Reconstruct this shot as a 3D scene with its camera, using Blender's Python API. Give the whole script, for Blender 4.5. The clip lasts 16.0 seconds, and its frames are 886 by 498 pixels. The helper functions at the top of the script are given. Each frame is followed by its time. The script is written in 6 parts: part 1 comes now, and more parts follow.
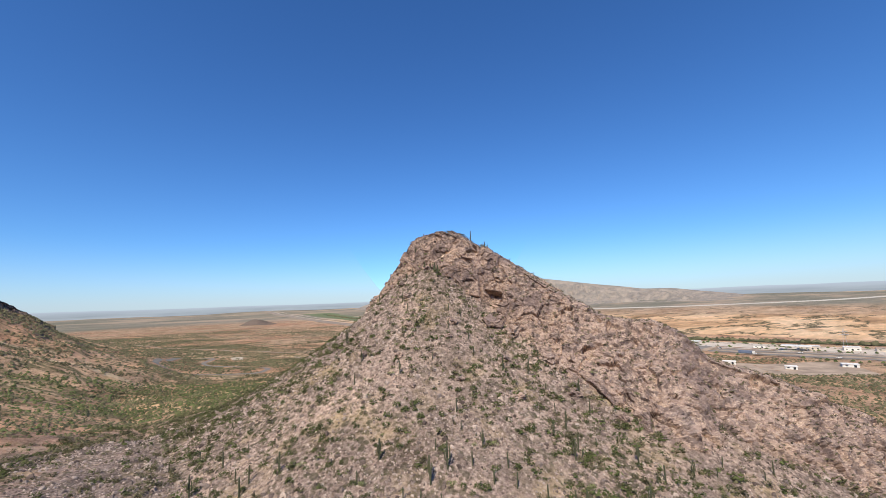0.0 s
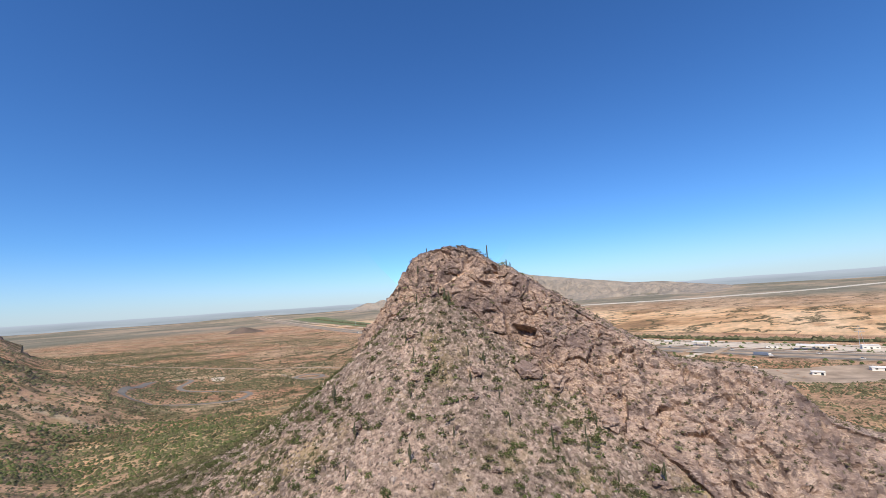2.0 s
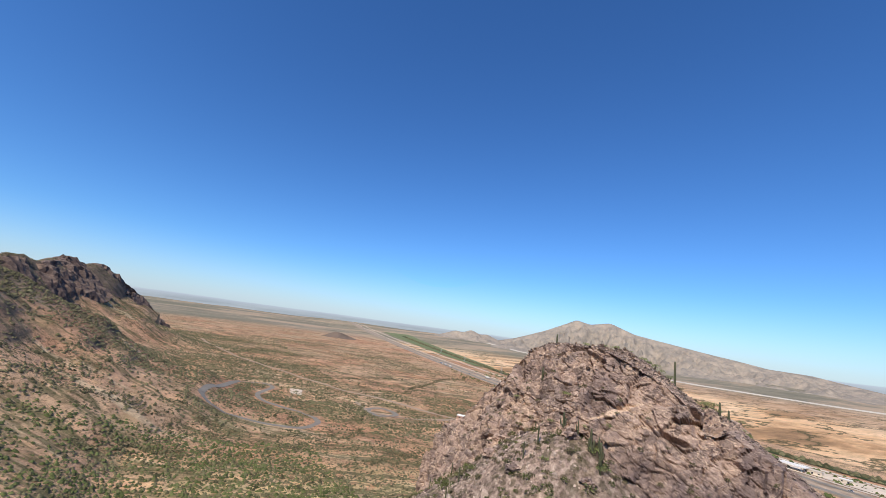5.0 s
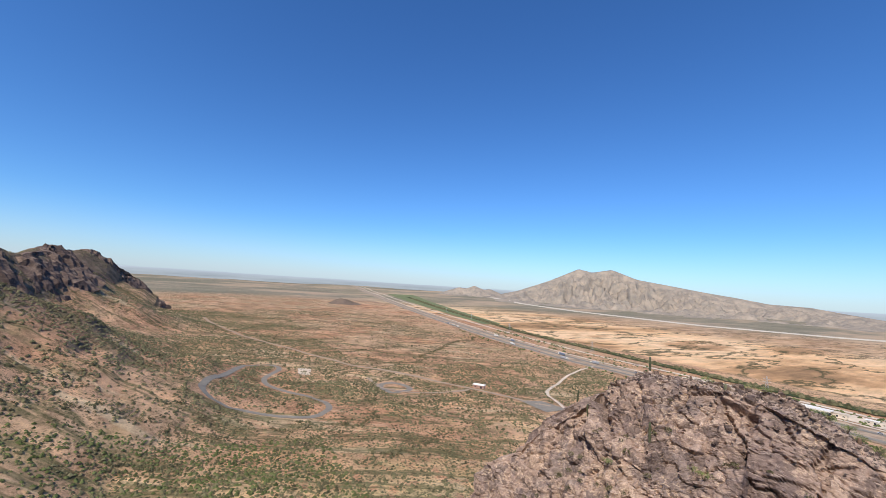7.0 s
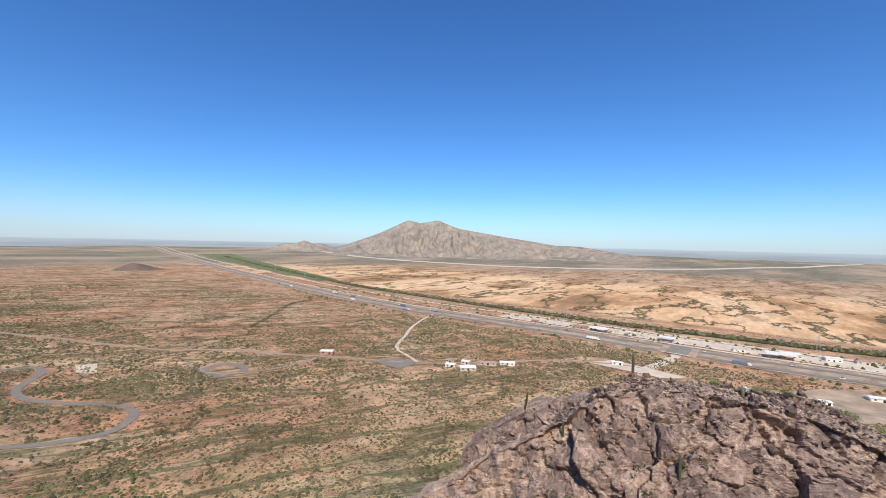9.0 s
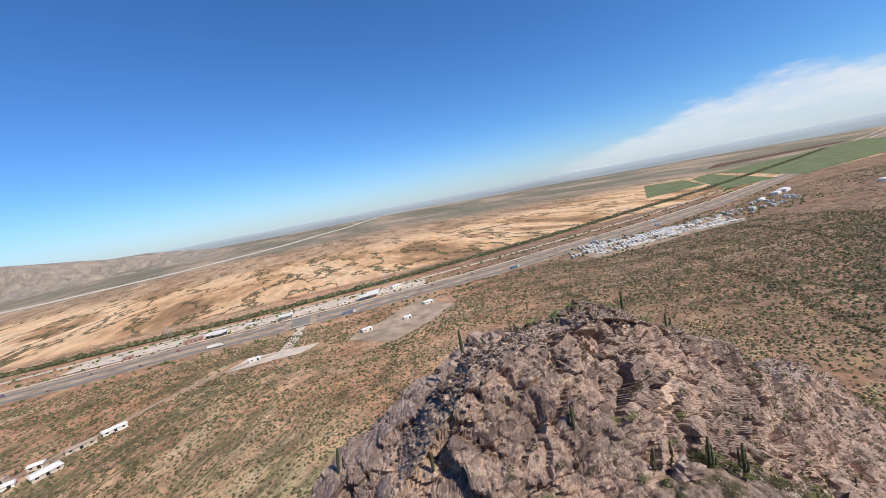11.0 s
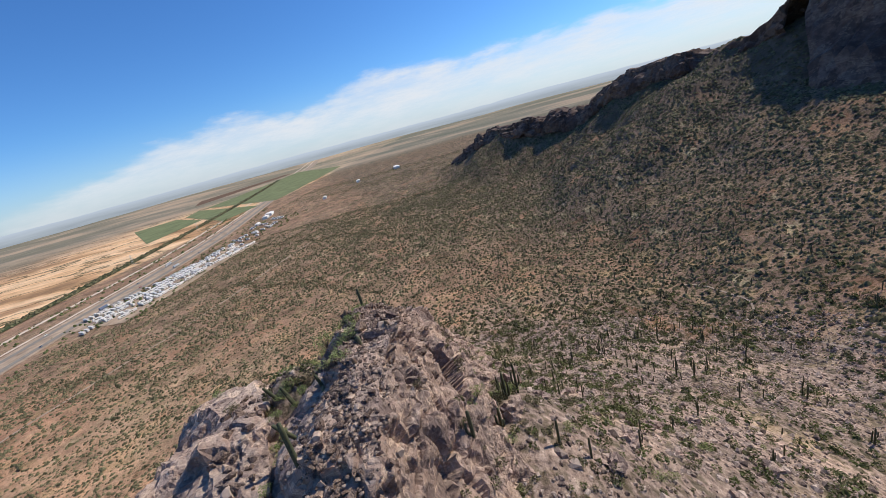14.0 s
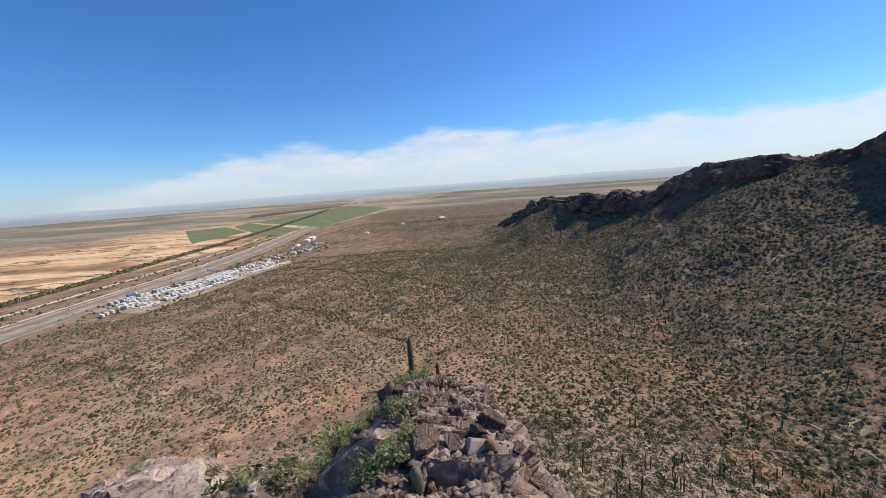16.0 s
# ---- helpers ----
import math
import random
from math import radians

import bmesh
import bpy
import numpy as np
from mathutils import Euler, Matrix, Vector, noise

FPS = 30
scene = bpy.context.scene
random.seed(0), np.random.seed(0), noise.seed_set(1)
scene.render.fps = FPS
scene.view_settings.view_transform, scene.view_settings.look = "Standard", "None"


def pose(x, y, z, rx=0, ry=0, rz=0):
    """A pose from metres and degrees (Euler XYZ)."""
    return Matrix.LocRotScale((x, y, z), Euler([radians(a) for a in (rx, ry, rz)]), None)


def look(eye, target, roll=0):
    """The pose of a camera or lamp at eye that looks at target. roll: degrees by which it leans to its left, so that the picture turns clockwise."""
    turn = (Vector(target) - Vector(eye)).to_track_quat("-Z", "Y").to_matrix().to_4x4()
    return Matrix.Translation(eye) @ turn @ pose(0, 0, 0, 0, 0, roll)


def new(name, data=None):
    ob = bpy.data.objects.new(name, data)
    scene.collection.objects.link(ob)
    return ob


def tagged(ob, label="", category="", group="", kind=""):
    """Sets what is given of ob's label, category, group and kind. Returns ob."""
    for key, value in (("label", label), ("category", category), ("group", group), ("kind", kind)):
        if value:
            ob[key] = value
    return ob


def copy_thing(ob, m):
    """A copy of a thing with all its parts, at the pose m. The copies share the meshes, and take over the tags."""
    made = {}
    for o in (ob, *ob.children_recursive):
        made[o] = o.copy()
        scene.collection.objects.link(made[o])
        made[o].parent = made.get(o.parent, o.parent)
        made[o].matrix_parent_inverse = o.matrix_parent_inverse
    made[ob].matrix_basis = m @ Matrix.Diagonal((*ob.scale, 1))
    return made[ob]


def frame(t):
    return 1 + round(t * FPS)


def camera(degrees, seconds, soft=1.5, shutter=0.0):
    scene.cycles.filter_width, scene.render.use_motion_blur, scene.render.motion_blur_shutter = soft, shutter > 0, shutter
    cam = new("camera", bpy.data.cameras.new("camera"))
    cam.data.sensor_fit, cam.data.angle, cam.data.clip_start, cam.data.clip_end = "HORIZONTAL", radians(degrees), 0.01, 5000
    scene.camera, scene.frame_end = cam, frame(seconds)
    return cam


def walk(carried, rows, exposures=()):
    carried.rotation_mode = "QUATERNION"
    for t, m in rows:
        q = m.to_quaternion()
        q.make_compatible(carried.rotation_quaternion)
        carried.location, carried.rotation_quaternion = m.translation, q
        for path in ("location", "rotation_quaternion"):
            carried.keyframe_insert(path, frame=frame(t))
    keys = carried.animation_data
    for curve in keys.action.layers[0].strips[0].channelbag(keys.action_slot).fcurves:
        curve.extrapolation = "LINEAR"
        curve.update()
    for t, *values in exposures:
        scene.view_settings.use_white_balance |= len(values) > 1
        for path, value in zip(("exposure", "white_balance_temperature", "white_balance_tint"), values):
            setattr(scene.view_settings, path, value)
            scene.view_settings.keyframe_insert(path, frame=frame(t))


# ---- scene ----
# ---- camera: seconds, x, y, z, pitch, yaw, roll ----
ROWS = [
    (0.0, 160.29, -64.11, 78.78, 7.40, 48.75, -2.14),
    (0.5, 152.75, -59.55, 81.83, 7.19, 48.38, -2.51),
    (1.0, 144.75, -55.13, 85.05, 7.07, 47.85, -2.99),
    (1.5, 136.87, -50.51, 88.26, 7.00, 47.42, -3.82),
    (2.0, 129.37, -46.08, 91.52, 7.10, 47.25, -3.91),
    (2.5, 122.01, -41.86, 94.96, 7.21, 47.13, -3.84),
    (3.0, 114.85, -37.54, 98.31, 7.93, 47.45, -3.26),
    (3.5, 107.55, -32.94, 100.94, 9.29, 49.60, -0.81),
    (4.0, 99.95, -28.49, 103.64, 10.20, 54.80, 2.87),
    (4.5, 92.31, -24.75, 106.74, 11.02, 58.83, 5.60),
    (5.0, 84.90, -21.26, 110.02, 11.06, 61.67, 7.68),
    (5.2, 81.82, -20.02, 111.35, 10.79, 62.49, 8.21),
    (5.9, 70.89, -16.06, 116.33, 9.36, 64.37, 7.93),
    (6.6, 59.40, -13.48, 121.16, 6.57, 63.05, 4.87),
    (7.3, 47.86, -12.04, 124.45, 4.01, 59.03, 3.54),
    (7.5, 44.68, -11.69, 125.07, 3.50, 57.97, 3.67),
    (8.0, 36.44, -11.08, 126.53, 2.10, 53.85, 4.60),
    (8.2, 33.06, -10.92, 127.13, 1.46, 51.57, 4.73),
    (8.9, 20.77, -8.29, 128.58, -0.59, 39.18, 2.04),
    (9.6, 8.57, -2.90, 129.17, -2.69, 19.48, -4.40),
    (10.3, -1.42, 3.80, 129.46, -4.97, -0.49, -8.96),
    (10.5, -3.98, 5.72, 129.44, -5.39, -5.71, -9.23),
    (11.0, -9.61, 10.68, 129.78, -7.37, -18.26, -10.70),
    (11.5, -14.47, 16.33, 130.03, -9.74, -31.27, -12.58),
    (12.0, -17.61, 22.32, 129.92, -11.76, -44.30, -14.12),
    (12.5, -18.95, 28.01, 129.81, -14.02, -56.91, -15.30),
    (13.0, -18.81, 33.13, 129.62, -16.35, -67.98, -15.90),
    (13.5, -17.49, 37.62, 129.38, -17.93, -76.11, -15.98),
    (14.0, -15.24, 41.41, 128.97, -17.76, -82.11, -15.15),
    (14.5, -11.67, 44.57, 128.03, -15.71, -85.54, -11.98),
    (15.0, -6.39, 47.66, 125.98, -12.96, -84.90, -9.32),
    (15.5, -0.40, 50.41, 123.53, -11.18, -82.28, -7.57),
    (16.0, 6.08, 52.68, 121.56, -9.07, -78.90, -4.16),
]


def aim(x, y, z, pitch, yaw, roll):
    """The pose of a camera that looks along +y, turned by yaw, pitched up and rolled to its left."""
    turn = Euler((0, 0, radians(yaw))).to_matrix() @ Euler((radians(90 + pitch), 0, 0)).to_matrix() @ Euler((0, 0, radians(roll))).to_matrix()
    return Matrix.Translation((x, y, z)) @ turn.to_4x4()


cam = camera(95.8, 16.0, 0.5)
walk(cam, [(r[0], aim(*r[1:])) for r in ROWS], [(0.0, 0.0), (8.2, 0.04), (10.3, 0.0), (11.5, -0.18), (12.5, -0.32), (13.5, -0.2), (14.5, -0.04), (16.0, -0.08)])

# ---- world, sun ----
SUN_DIR = Vector((0.56, -0.83, 0)).normalized()
SUN_ELEV = radians(47)
world = bpy.data.worlds.new("desert_sky")
scene.world = world
world.use_nodes = True
wn, wl = world.node_tree.nodes, world.node_tree.links
wn.clear()
sky = wn.new("ShaderNodeTexSky")
sky.sky_type, sky.sun_disc = "NISHITA", False
sky.sun_elevation = SUN_ELEV
sky.sun_rotation = math.atan2(SUN_DIR.x, SUN_DIR.y)
sky.altitude, sky.air_density, sky.dust_density, sky.ozone_density = 600, 1.0, 0.3, 3.0
wbg, wout = wn.new("ShaderNodeBackground"), wn.new("ShaderNodeOutputWorld")
wbg.inputs[1].default_value = 0.126
tint = wn.new("ShaderNodeMix")
tint.data_type, tint.blend_type = "RGBA", "MULTIPLY"
tint.inputs[0].default_value, tint.inputs[7].default_value = 1.0, (0.575, 0.88, 1.225, 1)
hue = wn.new("ShaderNodeHueSaturation")
hue.inputs["Saturation"].default_value = 1.12
wl.new(sky.outputs[0], hue.inputs["Color"])
wl.new(hue.outputs[0], tint.inputs[6])
wl.new(tint.outputs[2], wbg.inputs[0])
wl.new(wbg.outputs[0], wout.inputs[0])
sun = new("sun", bpy.data.lights.new("sun", "SUN"))
sun.data.energy, sun.data.angle, sun.data.color = 4.6, radians(0.53), (1.0, 0.93, 0.82)
sun_from = SUN_DIR * math.cos(SUN_ELEV) + Vector((0, 0, math.sin(SUN_ELEV)))
sun.matrix_world = look(sun_from * 1000, (0, 0, 0))
scene.view_settings.exposure = 0.0

# ---- noise and terrain functions ----
def hash3(i, j, k, seed=0):
    """A repeatable random number in 0..1 for each lattice cell."""
    n = (i.astype(np.int64) * 374761393 + j.astype(np.int64) * 668265263 + k.astype(np.int64) * 2147483647 + seed * 1274126177) & 0xFFFFFFFF
    n = ((n ^ (n >> 13)) * 1274126177) & 0xFFFFFFFF
    n = ((n ^ (n >> 16)) * 2246822519) & 0xFFFFFFFF
    return ((n ^ (n >> 15)) & 0xFFFFFF) / float(0xFFFFFF)


def vnoise(x, y, z, seed=0):
    """Smooth value noise, -1 to 1."""
    i, j, k = np.floor(x), np.floor(y), np.floor(z)
    fx, fy, fz = x - i, y - j, z - k
    fx, fy, fz = (f * f * f * (f * (f * 6 - 15) + 10) for f in (fx, fy, fz))
    out = 0
    for a in (0, 1):
        for b in (0, 1):
            for c in (0, 1):
                w = (fx if a else 1 - fx) * (fy if b else 1 - fy) * (fz if c else 1 - fz)
                out = out + w * hash3(i + a, j + b, k + c, seed)
    return out * 2 - 1


def fbm(x, y, z, octaves=4, seed=0, gain=0.5):
    out, amp = 0, 1.0
    for o in range(octaves):
        out = out + amp * vnoise(x, y, z, seed + o * 17)
        x, y, z, amp = x * 2.03 + 5.1, y * 2.03 + 3.7, z * 2.03 + 1.3, amp * gain
    return out


def cells(x, y, z, seed=0):
    """Worley cells: distance to the nearest and the second seed, the nearest cell's random number, and the height of a plane tilted at random through it."""
    i, j, k = np.floor(x), np.floor(y), np.floor(z)
    f1, f2, idn, tilt = np.full(x.shape, 9.0), np.full(x.shape, 9.0), np.zeros(x.shape), np.zeros(x.shape)
    for a in (-1, 0, 1):
        for b in (-1, 0, 1):
            for c in (-1, 0, 1):
                ci, cj, ck = i + a, j + b, k + c
                px, py, pz = ci + hash3(ci, cj, ck, seed), cj + hash3(ci, cj, ck, seed + 1), ck + hash3(ci, cj, ck, seed + 2)
                d = np.sqrt((px - x) ** 2 + (py - y) ** 2 + (pz - z) ** 2)
                near = d < f1
                f2 = np.where(near, f1, np.minimum(f2, d))
                idn = np.where(near, hash3(ci, cj, ck, seed + 3), idn)
                slant = sum((hash3(ci, cj, ck, seed + 4 + q) - 0.5) * e for q, e in enumerate((x - px, y - py, z - pz)))
                tilt = np.where(near, slant * 2, tilt)
                f1 = np.where(near, d, f1)
    return f1, f2, idn, tilt


def sstep(a, b, x):
    t = np.clip((x - a) / (b - a), 0, 1)
    return t * t * (3 - 2 * t)


def along(line, x, y):
    """Distance from a plan polyline of (x, y, value), signed (left positive), and the value at the nearest place."""
    best, val, sgn = np.full(x.shape, 1e9), np.zeros(x.shape), np.ones(x.shape)
    for p, q in zip(line[:-1], line[1:]):
        dx, dy = q[0] - p[0], q[1] - p[1]
        t = np.clip(((x - p[0]) * dx + (y - p[1]) * dy) / (dx * dx + dy * dy), 0, 1)
        d = np.hypot(x - p[0] - t * dx, y - p[1] - t * dy)
        near = d < best
        best = np.where(near, d, best)
        val = np.where(near, p[2] + t * (q[2] - p[2]), val)
        sgn = np.where(near, np.sign(dx * (y - p[1]) - dy * (x - p[0])), sgn)
    return best, val, sgn


# ridge lines of the mountain round the knob: x, y, height
RIDGE_EAST = [(1010, 150, 2), (945, 106, 22), (830, 40, 52), (706, -29, 84), (640, -88, 82), (590, -140, 90), (520, -190, 114), (440, -228, 126),
              (392, -242, 122), (366, -258, 128)]
MASSIF = [(362, -268, 146), (372, -300, 204), (382, -336, 246), (360, -420, 290), (250, -500, 350), (80, -540, 400), (-120, -520, 370), (-300, -400, 250), (-360, -275, 170)]
RIDGE_WEST = [(-360, -275, 170), (-450, -300, 118), (-600, -290, 116), (-700, -268, 122), (-766, -252, 130), (-860, -266, 144), (-1000, -278, 128), (-1100, -270, 146), (-1150, -216, 104), (-1178, -160, 48), (-1194, -120, 6)]
SPUR = [(46, 62, 82), (65, 67, 73), (100, 79, 61), (130, 92, 47), (165, 112, 28)]


def terrain_z(x, y):
    """Height of the land before it is meshed."""
    x, y = np.asarray(x, float), np.asarray(y, float)
    zero = np.zeros(x.shape)
    base = 15 * np.clip((560 - y) / 560, 0, 1.15) * sstep(2600, 900, np.abs(x))
    base = base + 0.33 * np.clip(-45 - y, 0, 600) * sstep(900, 500, np.abs(x - 20)) * sstep(-700, -300, y)
    d = np.hypot(x - 22, y - 52)
    cone = 91 * np.exp(-d / 79.0 - (d / 205.0) ** 2)
    cone = np.where(cone > 68, 68 + (1 - np.exp(-(cone - 68) / 10.0)) * 10.0, cone)
    sd, sv, _ = along(SPUR, x, y)
    spur = sv - base - sd * 0.62
    hill = np.log(np.exp(np.clip(cone, -40, 200) / 4) + np.exp(np.clip(spur, -40, 200) / 4)) * 4
    z = base + hill + 19 * np.exp(-((x - 23) / 15) ** 2 - ((y - 69) / 10) ** 2)
    z = z + 17 * np.exp(-((x - 27) / 9) ** 2 - ((y - 84) / 10) ** 2)
    z = z + 3.2 * np.exp(-((x - 25) / 14) ** 2 - ((y - 43) / 7) ** 2)
    rough = fbm(x / 90, y / 90, zero, 4, 3)
    for line, fall, crisp in ((RIDGE_EAST, 0.47, 0.2), (MASSIF, 1.25, 0.2), (RIDGE_WEST, 0.52, 0.35)):
        rd, rv, _ = along(line, x, y)
        jag = fbm(x / 60, y / 60, zero, 4, 21) * 6 + fbm(x / 150, y / 150, zero, 3, 5) * 8
        top = rv + jag * np.clip(rv / 120, 0, 1)
        r = top - fall * rd - crisp * fall * np.minimum(rd, 45) + jag * 0.4 * np.clip(1 - rd / 200, 0, 1)
        z = np.logaddexp(np.clip(z, -60, 600) / 9, np.clip(r, -90, 600) / 9) * 9
    far = np.hypot(x, y)
    z = z + rough * 2.2 * sstep(1800, 500, far) * sstep(700, 450, y) * sstep(25, 70, d)
    z = z + fbm(x / 9, y / 9, zero, 3, 9) * 0.5 * sstep(350, 150, far)
    # dry washes run down to the highway
    w = np.abs(vnoise(x / 55 + 0.3 * y / 55, y / 260, zero, 41))
    z = z - 1.6 * np.clip(1 - w / 0.12, 0, 1) * sstep(60, 130, d) * sstep(620, 420, y) * sstep(1500, 800, far)
    # the plain rises gently towards the edge of the basin
    return z + 34 * sstep(1500, 4900, far) ** 1.4 + 6 * fbm(x / 700, y / 700, zero, 3, 77) * sstep(2200, 3800, far)


# crags: x, y, height, half width of the top, height of the front face
CREST = [(-34, 50, 76, 1.5, 18), (-24, 53, 84, 1.8, 22), (-17, 54.2, 91, 2.0, 28), (-9, 54.4, 97, 2.2, 32), (-4, 54.6, 101.5, 2.2, 34), (1, 54.8, 106, 2.4, 30), (6, 55.0, 108.8, 2.4, 31), (12, 55.6, 110.0, 2.4, 28), (20, 56.0, 110.4, 2.4, 20), (26, 56.8, 109.6, 2.4, 19), (31, 58.0, 107.8, 2.6, 21), (36, 59.4, 105.0, 3.0, 22), (43, 61.0, 100.8, 3.2, 24),
         (48, 62.2, 98.0, 3.4, 26), (53, 63.4, 94.8, 3.6, 27), (62, 66, 89, 4, 27), (68, 68, 84.5, 4, 26), (76, 70.5, 79, 4, 25), (87, 74, 71.8, 4, 25), (96, 77.2, 69.6, 4.5, 27), (103, 79.8, 69.6, 5, 34), (110, 82.5, 65.5, 3.5, 32), (115, 85, 58.5, 3.5, 30), (123, 88.5, 54.8, 4, 28), (133, 93, 51.5, 4, 26), (142, 98, 46, 3, 20), (152, 104, 40, 2, 14)]
BACK_CREST = [(-24, 58.5, 88, 1.8, 9), (-18, 59.6, 94.5, 2, 9), (-12, 60.6, 98.8, 2, 9), (-6, 61.6, 102, 2.2, 9), (0, 62.8, 103.8, 2.4, 9), (5, 64.8, 104.4, 2.6, 9), (10, 67.2, 104.6, 2.6, 9), (16, 70.5, 105.8, 2.6, 9), (21, 73.5, 103.8, 2.4, 8), (27, 79, 99.5, 2.2, 7), (31.5, 84.5, 98.8, 2.4, 7), (33, 91, 97, 2.2, 7), (36, 98, 91, 1.6, 6)]
SIDE_CREST = [(2, 79, 88, 1.6, 6), (8, 79, 95.5, 2.0, 8), (13, 79.5, 99.5, 2.2, 8), (18, 81, 100.5, 2.2, 8), (24, 84.5, 97, 2, 7), (30, 89, 91, 1.5, 6)]


def mesh_np(name, verts, faces, smooth=False):
    """A mesh of quads or triangles from arrays."""
    me = bpy.data.meshes.new(name)
    verts, faces = np.asarray(verts, np.float32), np.asarray(faces, np.int32)
    n, c = faces.shape
    me.vertices.add(len(verts))
    me.vertices.foreach_set("co", verts.ravel())
    me.loops.add(n * c)
    me.loops.foreach_set("vertex_index", faces.ravel())
    me.polygons.add(n)
    me.polygons.foreach_set("loop_start", np.arange(0, n * c, c, dtype=np.int32))
    me.polygons.foreach_set("loop_total", np.full(n, c, np.int32))
    me.polygons.foreach_set("use_smooth", np.full(n, smooth))
    me.update()
    me.validate()
    return me


def grid_faces(nx, ny):
    i, j = np.meshgrid(np.arange(nx - 1), np.arange(ny - 1), indexing="ij")
    a = (i * ny + j).ravel()
    return np.stack([a, a + ny, a + ny + 1, a + 1], 1)


def steps(lo, hi, fine, a, b, grow=1.07):
    """Grid lines: fine between a and b, growing outwards to lo and hi."""
    mid = list(np.arange(a, b + fine, fine))
    left, right, s = [], [], fine
    x = mid[0]
    while x > lo:
        s = min(s * grow, 160)
        x -= s
        left.append(x)
    s, x = fine, mid[-1]
    while x < hi:
        s = min(s * grow, 160)
        x += s
        right.append(x)
    return np.array(left[::-1] + mid + right)


# ---- materials ----
def material(name, rough=0.9):
    m = bpy.data.materials.new(name)
    m.use_nodes = True
    b = m.node_tree.nodes["Principled BSDF"]
    b.inputs["Roughness"].default_value = rough
    b.inputs["Specular IOR Level"].default_value = 0.06 if rough >= 0.8 else 0.3
    return m, m.node_tree.nodes, m.node_tree.links, b


def noise_node(nodes, links, coord, scale, detail=5, rough=0.55, stretch=None):
    n = nodes.new("ShaderNodeTexNoise")
    n.inputs["Scale"].default_value, n.inputs["Detail"].default_value, n.inputs["Roughness"].default_value = scale, detail, rough
    if stretch:
        mp = nodes.new("ShaderNodeMapping")
        mp.inputs["Scale"].default_value = stretch
        links.new(coord, mp.inputs[0])
        coord = mp.outputs[0]
    links.new(coord, n.inputs["Vector"])
    return n.outputs[0]


def ramp(nodes, links, fac, stops):
    r = nodes.new("ShaderNodeValToRGB")
    els = r.color_ramp.elements
    while len(els) < len(stops):
        els.new(0.5)
    for e, (p, c) in zip(els, stops):
        e.position, e.color = p, (*c, 1) if len(c) == 3 else c
    links.new(fac, r.inputs[0])
    return r.outputs[0]


def mix(nodes, links, fac, a, b, mode="MIX"):
    n = nodes.new("ShaderNodeMix")
    n.data_type, n.blend_type = "RGBA", mode
    for sock, v in ((n.inputs[0], fac), (n.inputs[6], a), (n.inputs[7], b)):
        if isinstance(v, (int, float)):
            sock.default_value = v
        elif isinstance(v, tuple):
            sock.default_value = (*v, 1)
        else:
            links.new(v, sock)
    return n.outputs[2]


def maths(nodes, links, op, a, b=0.0, c=None, clamp=False):
    n = nodes.new("ShaderNodeMath")
    n.operation, n.use_clamp = op, clamp
    for i, v in enumerate((a, b) if c is None else (a, b, c)):
        if isinstance(v, (int, float)):
            n.inputs[i].default_value = v
        else:
            links.new(v, n.inputs[i])
    return n.outputs[0]


def between(nodes, links, v, lo, hi):
    n = nodes.new("ShaderNodeMapRange")
    n.interpolation_type = "SMOOTHSTEP"
    n.inputs[1].default_value, n.inputs[2].default_value = lo, hi
    links.new(v, n.inputs[0])
    return n.outputs[0]


def bump(nodes, links, bsdf, height, strength=0.5, distance=0.1):
    n = nodes.new("ShaderNodeBump")
    n.inputs["Strength"].default_value, n.inputs["Distance"].default_value = strength, distance
    links.new(height, n.inputs["Height"])
    links.new(n.outputs[0], bsdf.inputs["Normal"])


def plain(name, colour, rough=0.7, vary=0.15, scale=3.0, metal=0.0):
    """A plain surface with a little mottling."""
    m, n, l, b = material(name, rough)
    co = n.new("ShaderNodeTexCoord").outputs["Object"]
    c = tuple(v * (1 - vary) for v in colour), tuple(min(1, v * (1 + vary)) for v in colour)
    l.new(ramp(n, l, noise_node(n, l, co, scale), [(0.3, c[0]), (0.7, c[1])]), b.inputs["Base Color"])
    b.inputs["Metallic"].default_value = metal
    return m


